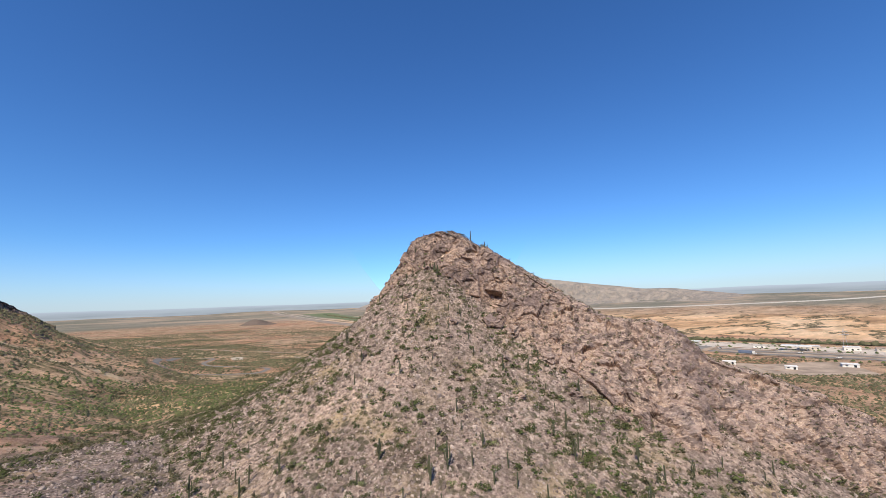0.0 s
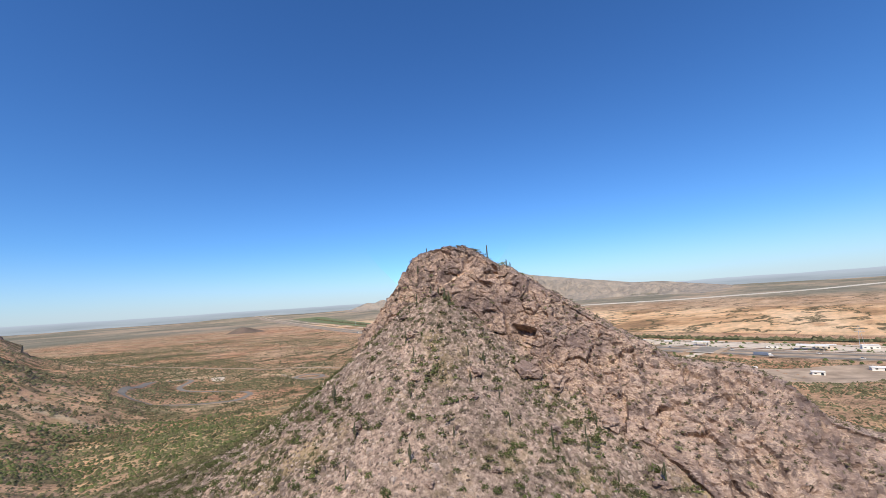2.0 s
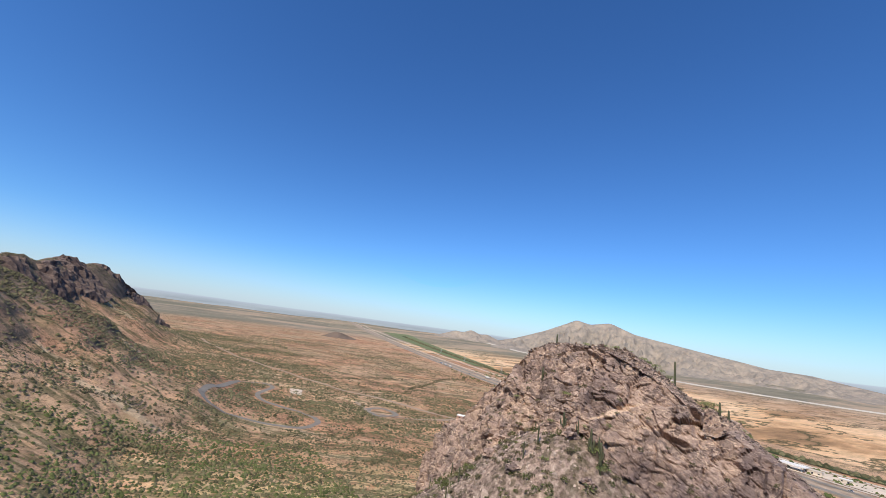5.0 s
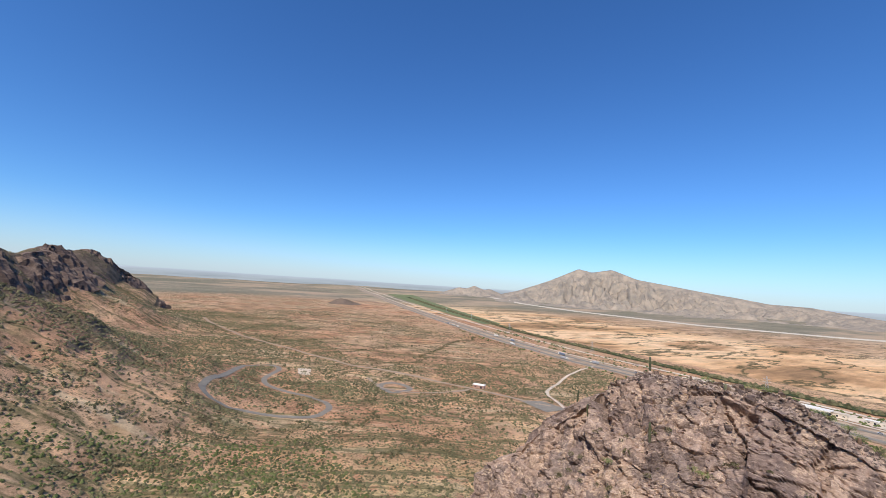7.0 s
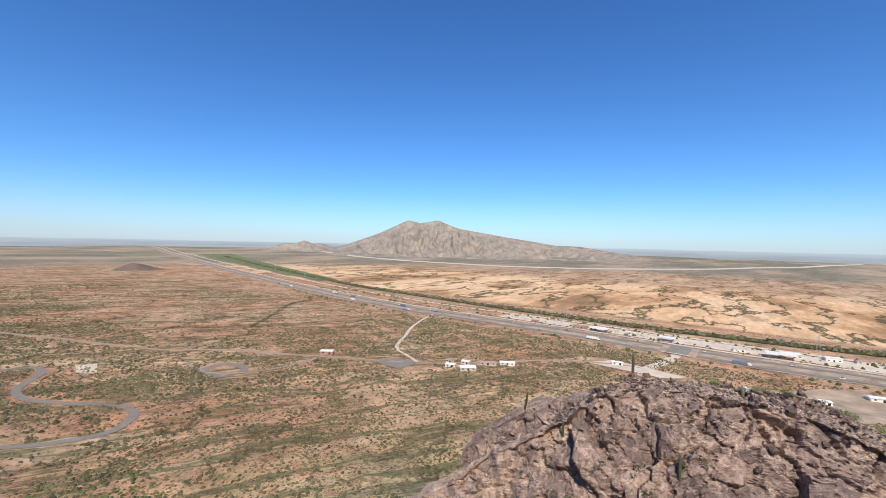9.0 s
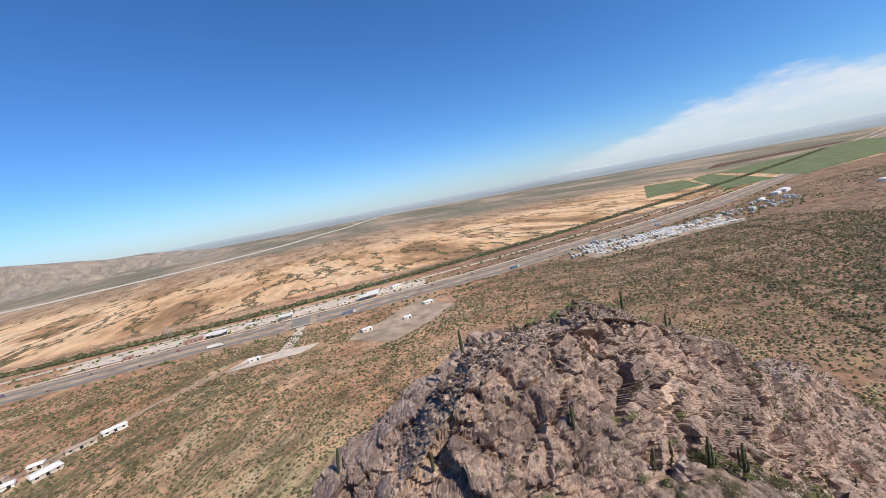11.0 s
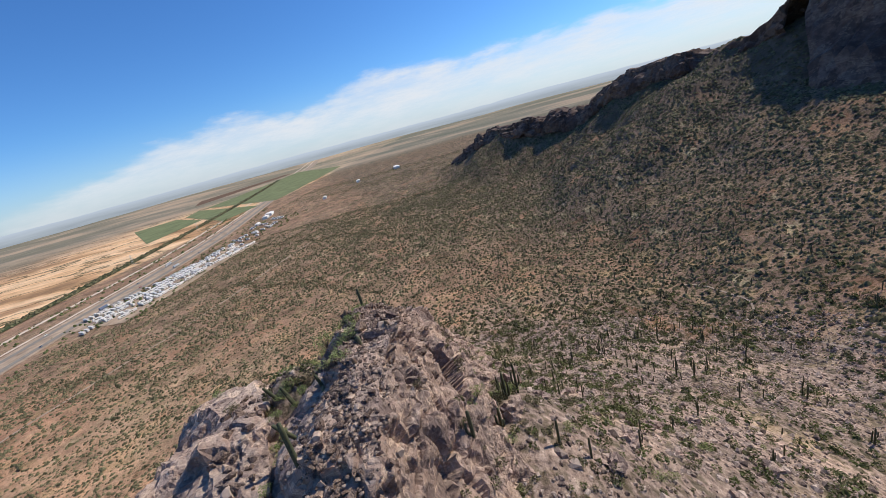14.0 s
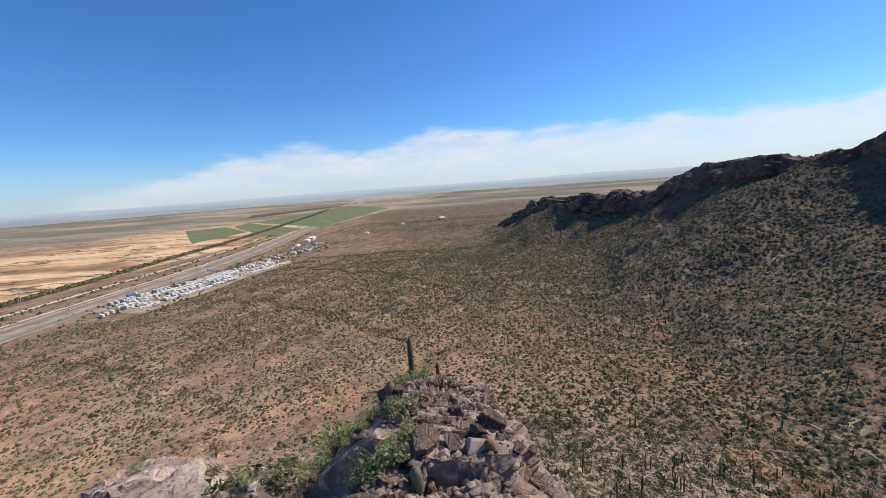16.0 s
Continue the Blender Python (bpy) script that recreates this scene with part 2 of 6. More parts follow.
def ground_material():
    m, n, l, b = material("desert_ground", 0.95)
    pos = n.new("ShaderNodeNewGeometry").outputs["Position"]
    sep = n.new("ShaderNodeSeparateXYZ")
    l.new(pos, sep.inputs[0])
    x, y, z = sep.outputs
    flat = n.new("ShaderNodeCombineXYZ")
    l.new(x, flat.inputs[0]), l.new(y, flat.inputs[1])
    p = flat.outputs[0]
    # soil, tan to rust, in broad patches
    broad = noise_node(n, l, p, 0.006, 6, 0.6)
    fine = noise_node(n, l, p, 0.35, 6, 0.65)
    soil = ramp(n, l, broad, [(0.38, (0.57, 0.375, 0.225)), (0.5, (0.56, 0.315, 0.185)), (0.6, (0.50, 0.235, 0.13))])
    soil = mix(n, l, maths(n, l, "MULTIPLY", fine, 0.7), soil, (0.52, 0.325, 0.195))
    # eastern soil: redder, and darkened for the side seen against the sun
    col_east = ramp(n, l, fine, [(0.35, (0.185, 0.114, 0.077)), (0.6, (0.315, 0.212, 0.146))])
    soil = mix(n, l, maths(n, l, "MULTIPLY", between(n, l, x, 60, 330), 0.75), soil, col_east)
    # grey gravel of the knob and its slopes
    knob = n.new("ShaderNodeVectorMath")
    knob.operation = "DISTANCE"
    l.new(p, knob.inputs[0])
    knob.inputs[1].default_value = (40, 45, 0)
    wob = maths(n, l, "MULTIPLY_ADD", noise_node(n, l, p, 0.03, 4), 90, knob.outputs["Value"])
    near = between(n, l, wob, 235, 150)
    gravel = ramp(n, l, noise_node(n, l, pos, 0.9, 7, 0.72), [(0.36, (0.12, 0.088, 0.07)), (0.46, (0.29, 0.208, 0.165)), (0.56, (0.42, 0.31, 0.242)), (0.66, (0.60, 0.465, 0.37))])
    col = mix(n, l, near, soil, gravel)
    # desert pavement below the mountain, darkened to hold that slope's backlit shade
    backlit_slope = maths(n, l, "MULTIPLY_ADD", noise_node(n, l, p, 0.013, 6, 0.65), 240, maths(n, l, "MULTIPLY_ADD", x, -0.45, y))
    backlit_pave = ramp(n, l, noise_node(n, l, p, 0.5, 7, 0.7), [(0.32, (0.09, 0.064, 0.046)), (0.5, (0.185, 0.128, 0.092)), (0.68, (0.35, 0.255, 0.18))])
    col = mix(n, l, maths(n, l, "MULTIPLY", maths(n, l, "MULTIPLY", between(n, l, backlit_slope, 110, -40), between(n, l, x, 60, 170)), 0.85), col, backlit_pave)
    # dry grass and low scrub
    grass = noise_node(n, l, p, 0.05, 7, 0.7)
    col = mix(n, l, maths(n, l, "MULTIPLY", between(n, l, grass, 0.5, 0.66), 0.38), col, (0.42, 0.31, 0.13))
    golden = maths(n, l, "MULTIPLY", maths(n, l, "MULTIPLY", between(n, l, wob, 330, 170), between(n, l, maths(n, l, "MULTIPLY_ADD", x, -0.6, y), 40, 80)), between(n, l, noise_node(n, l, p, 0.09, 6, 0.7), 0.38, 0.52))
    col = mix(n, l, maths(n, l, "MULTIPLY", golden, maths(n, l, "MULTIPLY", between(n, l, x, 15, -25), 0.8)), col, (0.66, 0.53, 0.27))
    # low plants and stones too small to stand alone, at three sizes
    thick = between(n, l, noise_node(n, l, p, 1.0, 6, 0.65, (0.010, 0.026, 1)), 0.36, 0.62)
    # extra specks on that slope: thicker brush, and part of its backlit darkness
    slope = maths(n, l, "MULTIPLY", between(n, l, backlit_slope, 130, 0), between(n, l, x, 40, 170))
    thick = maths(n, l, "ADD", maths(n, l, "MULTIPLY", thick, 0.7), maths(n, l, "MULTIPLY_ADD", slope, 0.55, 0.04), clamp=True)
    for size, edge, tone in ((0.75, 0.40, (0.11, 0.09, 0.048)), (0.34, 0.38, (0.06, 0.06, 0.028)), (0.11, 0.32, (0.075, 0.075, 0.036))):
        speck = n.new("ShaderNodeTexVoronoi")
        speck.inputs["Scale"].default_value, speck.inputs["Randomness"].default_value = size, 1.0
        l.new(p, speck.inputs["Vector"])
        ragged = maths(n, l, "MULTIPLY_ADD", noise_node(n, l, p, size * 3, 4, 0.7), 0.5, maths(n, l, "SUBTRACT", speck.outputs["Distance"], 0.25))
        dots = maths(n, l, "MULTIPLY", between(n, l, ragged, edge, edge - 0.07), thick)
        if size < 0.2:
            dots = maths(n, l, "MULTIPLY", dots, between(n, l, knob.outputs["Value"], 250, 500))
        col = mix(n, l, maths(n, l, "MULTIPLY", dots, 0.95), col, tone)
    # straw-coloured dry grass and bare rust soil in patches on the slope below the mountain
    straw = noise_node(n, l, p, 1.0, 8, 0.72, (0.035, 0.06, 1))
    col = mix(n, l, maths(n, l, "MULTIPLY", maths(n, l, "MULTIPLY", between(n, l, straw, 0.57, 0.66), between(n, l, x, 70, 160)), 0.62), col, (0.50, 0.41, 0.235))
    rust = noise_node(n, l, p, 0.022, 7, 0.68)
    col = mix(n, l, maths(n, l, "MULTIPLY", maths(n, l, "MULTIPLY", between(n, l, rust, 0.55, 0.63), between(n, l, x, 60, 140)), 0.5), col, (0.36, 0.185, 0.105))
    # washes run down to the highway on the near side
    turned = n.new("ShaderNodeCombineXYZ")
    l.new(maths(n, l, "MULTIPLY_ADD", y, -0.45, maths(n, l, "MULTIPLY", x, 0.89)), turned.inputs[0])
    l.new(maths(n, l, "MULTIPLY_ADD", y, 0.89, maths(n, l, "MULTIPLY", x, 0.45)), turned.inputs[1])
    across = turned.outputs[0]
    west = maths(n, l, "MULTIPLY", between(n, l, maths(n, l, "MULTIPLY_ADD", noise_node(n, l, p, 0.012, 4), 80, x), 60, -40), between(n, l, y, 600, 480))
    sand = noise_node(n, l, across, 1.0, 7, 0.62, (0.045, 0.0075, 1))
    col = mix(n, l, maths(n, l, "MULTIPLY", maths(n, l, "MULTIPLY", between(n, l, sand, 0.56, 0.63), west), 0.6), col, (0.62, 0.47, 0.29))
    brush = noise_node(n, l, across, 1.0, 8, 0.68, (0.034, 0.009, 1))
    col = mix(n, l, maths(n, l, "MULTIPLY", maths(n, l, "MULTIPLY", between(n, l, brush, 0.53, 0.60), west), 0.45), col, (0.19, 0.165, 0.08))
    wash = noise_node(n, l, across, 1.0, 5, 0.6, (0.028, 0.0035, 1))
    veins = between(n, l, maths(n, l, "ABSOLUTE", maths(n, l, "SUBTRACT", wash, 0.5)), 0.035, 0.0)
    side = maths(n, l, "MULTIPLY", between(n, l, x, 60, -120), between(n, l, y, 560, 420))
    col = mix(n, l, maths(n, l, "MULTIPLY", maths(n, l, "MULTIPLY", veins, side), 0.7), col, (0.07, 0.085, 0.035))
    # grain at every size
    grain = ramp(n, l, noise_node(n, l, p, 0.03, 13, 0.82), [(0.38, (0.5, 0.5, 0.49)), (0.5, (0.95, 0.95, 0.95)), (0.62, (1.4, 1.36, 1.3))])
    col = mix(n, l, 1.0, col, grain, "MULTIPLY")
    # pale bare flats beyond the canal, with darker streaks
    streak = noise_node(n, l, p, 1.0, 6, 0.6, (0.0040, 0.0015, 1))
    flats = ramp(n, l, streak, [(0.36, (0.30, 0.18, 0.095)), (0.43, (0.52, 0.30, 0.15)), (0.48, (0.74, 0.46, 0.245)), (0.58, (0.82, 0.56, 0.33)), (0.63, (0.54, 0.31, 0.16)), (0.70, (0.32, 0.20, 0.11))])
    veg = noise_node(n, l, p, 1.0, 8, 0.6, (0.0062, 0.0024, 1))
    flats = mix(n, l, maths(n, l, "MULTIPLY", between(n, l, maths(n, l, "ABSOLUTE", maths(n, l, "SUBTRACT", veg, 0.5)), 0.022, 0.004), 0.9), flats, (0.10, 0.085, 0.04))
    grit = ramp(n, l, noise_node(n, l, p, 1.0, 10, 0.75, (0.05, 0.014, 1)), [(0.38, (0.6, 0.6, 0.58)), (0.5, (0.95, 0.95, 0.95)), (0.62, (1.3, 1.27, 1.22))])
    flats = mix(n, l, 0.6, flats, grit, "MULTIPLY")
    yy = maths(n, l, "MULTIPLY_ADD", noise_node(n, l, p, 0.004, 4), 260, y)
    flats = mix(n, l, maths(n, l, "MULTIPLY", between(n, l, yy, 1480, 1800), 0.62), flats, ramp(n, l, noise_node(n, l, p, 1.0, 8, 0.7, (0.02, 0.007, 1)), [(0.4, (0.14, 0.105, 0.065)), (0.5, (0.36, 0.225, 0.14)), (0.62, (0.52, 0.36, 0.24))]))
    col = mix(n, l, between(n, l, y, 770, 800), col, flats)
    # olive scrub on the far side of the flats
    r = n.new("ShaderNodeVectorMath")
    r.operation = "LENGTH"
    l.new(p, r.inputs[0])
    farscrub = maths(n, l, "MULTIPLY", between(n, l, maths(n, l, "MULTIPLY_ADD", noise_node(n, l, p, 0.0015, 5), 900, r.outputs["Value"]), 2350, 3050), 0.8)
    farcol = ramp(n, l, noise_node(n, l, p, 1.0, 6, 0.6, (0.0022, 0.0010, 1)), [(0.38, (0.145, 0.16, 0.115)), (0.5, (0.215, 0.205, 0.15)), (0.6, (0.42, 0.32, 0.22))])
    col = mix(n, l, farscrub, col, farcol)
    # dark rock on steep faces of the mountain
    nor = n.new("ShaderNodeSeparateXYZ")
    l.new(n.new("ShaderNodeNewGeometry").outputs["Normal"], nor.inputs[0])
    steep = between(n, l, maths(n, l, "MULTIPLY_ADD", noise_node(n, l, pos, 0.06, 5), 0.25, nor.outputs[2]), 0.98, 0.86)
    rock = ramp(n, l, noise_node(n, l, pos, 0.09, 7, 0.7), [(0.35, (0.07, 0.06, 0.045)), (0.55, (0.14, 0.108, 0.08)), (0.7, (0.23, 0.175, 0.13))])
    away = between(n, l, knob.outputs["Value"], 170, 260)
    high = maths(n, l, "MULTIPLY", between(n, l, maths(n, l, "MULTIPLY_ADD", noise_node(n, l, p, 0.02, 5), 60, z), 95, 140), 0.85)
    steep = maths(n, l, "MAXIMUM", steep, high)
    col = mix(n, l, maths(n, l, "MULTIPLY", steep, away), col, rock)
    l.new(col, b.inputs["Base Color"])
    bump(n, l, b, noise_node(n, l, pos, 1.1, 6, 0.75), 0.9, 0.5)
    return m


def rock_material(name="volcanic_rock", dark=1.0, scale=1.0, scar=False):
    m, n, l, b = material(name, 0.9)
    pos = n.new("ShaderNodeNewGeometry").outputs["Position"]
    big = noise_node(n, l, pos, 0.12 * scale, 6, 0.6)
    mid = noise_node(n, l, pos, 0.9 * scale, 8, 0.7)
    col = ramp(n, l, mid, [(0.28, (0.20, 0.138, 0.108)), (0.43, (0.33, 0.23, 0.178)), (0.56, (0.44, 0.312, 0.243)), (0.72, (0.62, 0.462, 0.36))])
    col = mix(n, l, maths(n, l, "MULTIPLY", between(n, l, big, 0.53, 0.68), 0.55), col, (0.52, 0.36, 0.25))
    col = mix(n, l, maths(n, l, "MULTIPLY", between(n, l, big, 0.47, 0.35), 0.55), col, (0.20, 0.16, 0.145))
    lich = noise_node(n, l, pos, 2.6, 6, 0.7)
    col = mix(n, l, maths(n, l, "MULTIPLY", between(n, l, lich, 0.58, 0.7), 0.4), col, (0.46, 0.40, 0.30))
    # pale fresh seams and dark varnish
    seam = noise_node(n, l, pos, 1.0, 5, 0.6, (0.22 * scale, 0.22 * scale, 0.5 * scale))
    col = mix(n, l, maths(n, l, "MULTIPLY", between(n, l, maths(n, l, "ABSOLUTE", maths(n, l, "SUBTRACT", seam, 0.47)), 0.022, 0.0), 0.75), col, (0.68, 0.50, 0.36))
    col = mix(n, l, maths(n, l, "MULTIPLY", between(n, l, noise_node(n, l, pos, 0.33 * scale, 6, 0.65), 0.51, 0.58), 0.66), col, (0.135, 0.099, 0.09))
    col = mix(n, l, maths(n, l, "MULTIPLY", between(n, l, noise_node(n, l, pos, 0.055 * scale, 4, 0.6), 0.49, 0.58), 0.55), col, (0.17, 0.122, 0.112))
    if scar:
        off = n.new("ShaderNodeVectorMath")
        off.operation = "SUBTRACT"
        l.new(pos, off.inputs[0])
        off.inputs[1].default_value = (31.0, 55.0, 98.6)
        so = n.new("ShaderNodeSeparateXYZ")
        l.new(off.outputs[0], so.inputs[0])
        thin = maths(n, l, "ABSOLUTE", maths(n, l, "MULTIPLY_ADD", so.outputs[0], -0.62, so.outputs[2]))
        edge = maths(n, l, "MULTIPLY_ADD", maths(n, l, "ABSOLUTE", so.outputs[0]), 0.22, maths(n, l, "MULTIPLY_ADD", noise_node(n, l, pos, 0.8, 4), 1.2, thin))
        col = mix(n, l, maths(n, l, "MULTIPLY", between(n, l, edge, 1.7, 1.2), 0.9), col, (0.74, 0.55, 0.40))
    # upward faces paler: pale soil, and the sun on the crest put into colour
    up = n.new("ShaderNodeSeparateXYZ")
    l.new(n.new("ShaderNodeNewGeometry").outputs["True Normal"], up.inputs[0])
    lit_tops = maths(n, l, "MULTIPLY_ADD", noise_node(n, l, pos, 0.5 * scale, 5, 0.6), 0.5, up.outputs[2])
    col = mix(n, l, maths(n, l, "MULTIPLY", between(n, l, lit_tops, 1.1, 1.26), 0.5), col, (0.58, 0.44, 0.34))
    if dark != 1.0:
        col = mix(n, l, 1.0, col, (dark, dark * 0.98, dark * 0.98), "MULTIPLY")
    l.new(col, b.inputs["Base Color"])
    crack = n.new("ShaderNodeTexVoronoi")
    crack.feature = "DISTANCE_TO_EDGE"
    crack.inputs["Scale"].default_value = 0.5 * scale
    warp = n.new("ShaderNodeVectorMath")
    warp.operation = "MULTIPLY_ADD"
    nz = n.new("ShaderNodeTexNoise")
    nz.inputs["Scale"].default_value = 0.8
    l.new(pos, nz.inputs["Vector"])
    l.new(nz.outputs["Color"], warp.inputs[0])
    warp.inputs[1].default_value = (0.6, 0.6, 0.6)
    l.new(pos, warp.inputs[2])
    l.new(warp.outputs[0], crack.inputs["Vector"])
    edge = between(n, l, crack.outputs["Distance"], 0.0, 0.12)
    h = maths(n, l, "ADD", maths(n, l, "MULTIPLY", edge, 0.26), maths(n, l, "MULTIPLY", mid, 1.0))
    h = maths(n, l, "MULTIPLY_ADD", noise_node(n, l, pos, 7.0 * scale, 5, 0.7), 0.22, h)
    bump(n, l, b, h, 1.0, 0.38)
    return m


def scree_material(name, dark, pale):
    """Loose stones, each of its own tone."""
    m, n, l, b = material(name, 0.9)
    geo = n.new("ShaderNodeNewGeometry")
    pos = geo.outputs["Position"]
    col = ramp(n, l, geo.outputs["Random Per Island"], [(0.0, dark), (0.55, tuple(0.55 * a + 0.45 * c for a, c in zip(dark, pale))), (1.0, pale)])
    speckle = ramp(n, l, noise_node(n, l, pos, 5.0, 6, 0.7), [(0.35, (0.65, 0.65, 0.65)), (0.65, (1.2, 1.2, 1.2))])
    l.new(mix(n, l, 1.0, col, speckle, "MULTIPLY"), b.inputs["Base Color"])
    bump(n, l, b, noise_node(n, l, pos, 9.0, 5, 0.7), 0.7, 0.08)
    return m


# ridge rock: dark copy of the crag rock, the backlit mountain's shade included
GROUND, ROCK, RIDGE_ROCK = ground_material(), rock_material(scar=True), rock_material("shade_darkened_ridge_rock", 0.42, 0.3)


# ---- ground and crag ----
def build_ground():
    xs, ys = steps(-4950, 4950, 1.5, -70, 190, 1.045), steps(-4950, 4950, 1.5, -70, 120, 1.045)
    X, Y = np.meshgrid(xs, ys, indexing="ij")
    r = np.hypot(X, Y)
    k = np.where(r > 4930, 4930 / r, 1)
    X, Y = X * k, Y * k
    Z = terrain_z(X, Y)
    v = np.stack([X, Y, Z], -1).reshape(-1, 3)
    ob = new("ground", mesh_np("ground", v, grid_faces(len(xs), len(ys)), True))
    ob.data.materials.append(GROUND)
    tagged(ob, "reddish desert plain with scrub, washes and mountain slopes", "ground", kind="structure")
    return xs, ys, Z


def build_crag(name, line, step, unit, label, slope=0.42, back=26, seed=0, rock=None, hollows=(), ease=0.0, behind=0.8):
    """A craggy crest: cross sections along a crest line, broken into blocks of the given unit size."""
    pts = np.array(line, float)
    s = np.concatenate([[0], np.cumsum(np.hypot(np.diff(pts[:, 0]), np.diff(pts[:, 1])))])
    ss = np.arange(0, s[-1], step)
    c = np.stack([np.interp(ss, s, pts[:, i]) for i in range(5)], 1)
    for i in range(5):
        c[:, i] = np.convolve(np.pad(c[:, i], 4, mode="edge"), np.ones(9) / 9, mode="valid")
    tx, ty = np.gradient(c[:, 0]), np.gradient(c[:, 1])
    ln = np.hypot(tx, ty)
    nx, ny = ty / ln, -tx / ln          # towards the front
    deep = pts[:, 4].max()
    nf, nt, nb = int(deep / step * 1.25), max(8, int(2 * pts[:, 3].max() / step)), int(back / step * 0.9)
    rows = []
    for q in range(len(ss)):
        w, z, depth = c[q, 3], c[q, 2], c[q, 4]
        drop = np.linspace(depth, 0, nf, endpoint=False)
        across = w + drop * (slope + ease * float(sstep(50, 95, c[q, 0]) + 0.15 * sstep(29, 19, c[q, 0]))) + 1.2 * unit * np.sin(drop / depth * 3.0)
        top = np.linspace(w, -w, nt, endpoint=False)
        bd = np.linspace(0, back, nb)
        a = np.concatenate([across, top, -w - bd * 1.15])
        d = np.concatenate([drop, -0.06 * (w - np.abs(top)), bd])
        rows.append(np.stack([c[q, 0] + nx[q] * a, c[q, 1] + ny[q] * a, z - d], 1))
    V = np.array(rows)
    N = np.cross(np.gradient(V, axis=1), np.gradient(V, axis=0))
    N /= np.linalg.norm(N, axis=2, keepdims=True) + 1e-9
    if N[:, nf + nt // 2, 2].mean() < 0:
        N = -N
    P, N = V.reshape(-1, 3), N.reshape(-1, 3)
    x, y, z = P.T / unit
    wx, wy, wz = (fbm(x / 6, y / 6, z / 6, 4, s0 + seed) * 1.0 for s0 in (101, 202, 303))

    def block(size, sd, flat, lean):
        f1, f2, idn, tilt = cells((x + wx + lean * z) / size, (y + wy) / size, (z + wz - 0.4 * x) / (size * flat), sd + seed)
        return (idn - 0.5) * 0.8 + tilt * 0.9, np.clip((f2 - f1) / 0.08, 0, 1)
    o1, e1 = block(7.5, 11, 1.4, 0.4)
    o2, e2 = block(3.1, 22, 0.9, 0.5)
    o3, e3 = block(1.5, 33, 0.8, 0.3)
    o4, e4 = block(0.8, 44, 0.7, 0.2)
    disp = o1 * 1.7 + o2 * 0.85 + o3 * 0.32 + o4 * 0.12 - (1 - e1) * 0.45 - (1 - e2) * 0.3 - (1 - e3) * 0.12
    disp += fbm(x / 13, y / 13, z / 13, 3, 61 + seed) * 1.2 + fbm(x / 1.2, y / 1.2, z / 1.2, 2, 62 + seed) * 0.06
    level = np.tile(np.concatenate([np.ones(nf), np.full(nt, 0.45), np.full(nb, behind)]), len(ss))
    disp = disp * level
    for hx, hy, hz, hr, deep_in in hollows:
        wide = sstep(1.0, 0.6, np.hypot(P[:, 0] - hx, P[:, 1] - hy) / hr)
        under = (hz - 0.25 * (P[:, 0] - hx) - P[:, 2]) / hr
        disp = disp - deep_in * wide * np.where(under > 0, np.clip(1 - under / 1.7, 0, 1) * np.clip(under / 0.12, 0, 1), 0)
    V = P + N * disp[:, None] * unit
    ob = new(name, mesh_np(name, V, grid_faces(len(ss), nf + nt + nb), False))
    ob.data.materials.append(rock or ROCK)
    return tagged(ob, label, "crag", kind="structure")


GRID_X, GRID_Y, GRID_Z = build_ground()


def ground_z(x, y):
    """Height of the ground mesh at many places."""
    x, y = np.asarray(x, float), np.asarray(y, float)
    i, j = np.clip(np.searchsorted(GRID_X, x) - 1, 0, len(GRID_X) - 2), np.clip(np.searchsorted(GRID_Y, y) - 1, 0, len(GRID_Y) - 2)
    u, v = np.clip((x - GRID_X[i]) / (GRID_X[i + 1] - GRID_X[i]), 0, 1), np.clip((y - GRID_Y[j]) / (GRID_Y[j + 1] - GRID_Y[j]), 0, 1)
    return (GRID_Z[i, j] * (1 - u) + GRID_Z[i + 1, j] * u) * (1 - v) + (GRID_Z[i, j + 1] * (1 - u) + GRID_Z[i + 1, j + 1] * u) * v


CRAG = build_crag("rock_crag", CREST[:17], 0.31, 1.0, "brown fractured volcanic rock crag along the crest of the knob", hollows=((55, 54, 82, 4.4, 4.8), (63, 52, 66, 5.0, 3.6), (40, 55, 97, 3.6, 2.6), (44, 58, 101, 3.2, 2.6), (23, 53.5, 109, 3.0, 1.6)), ease=0.45, behind=0.42)
EAST_CRAG = build_crag("eastern_crag", CREST[15:], 0.45, 1.0, "brown fractured rock ridge falling to the east of the knob", hollows=((104, 72, 60, 4.5, 3.0),), ease=0.45, behind=0.42, seed=0)
BACK_CRAG = build_crag("lower_crag", BACK_CREST, 0.32, 0.8, "lower broken rock rib behind the crest", 0.4, 11, 3)
SIDE_CRAG = build_crag("side_crag", SIDE_CREST, 0.32, 0.8, "dark broken rock rib on the shaded flank", 0.4, 8, 17)
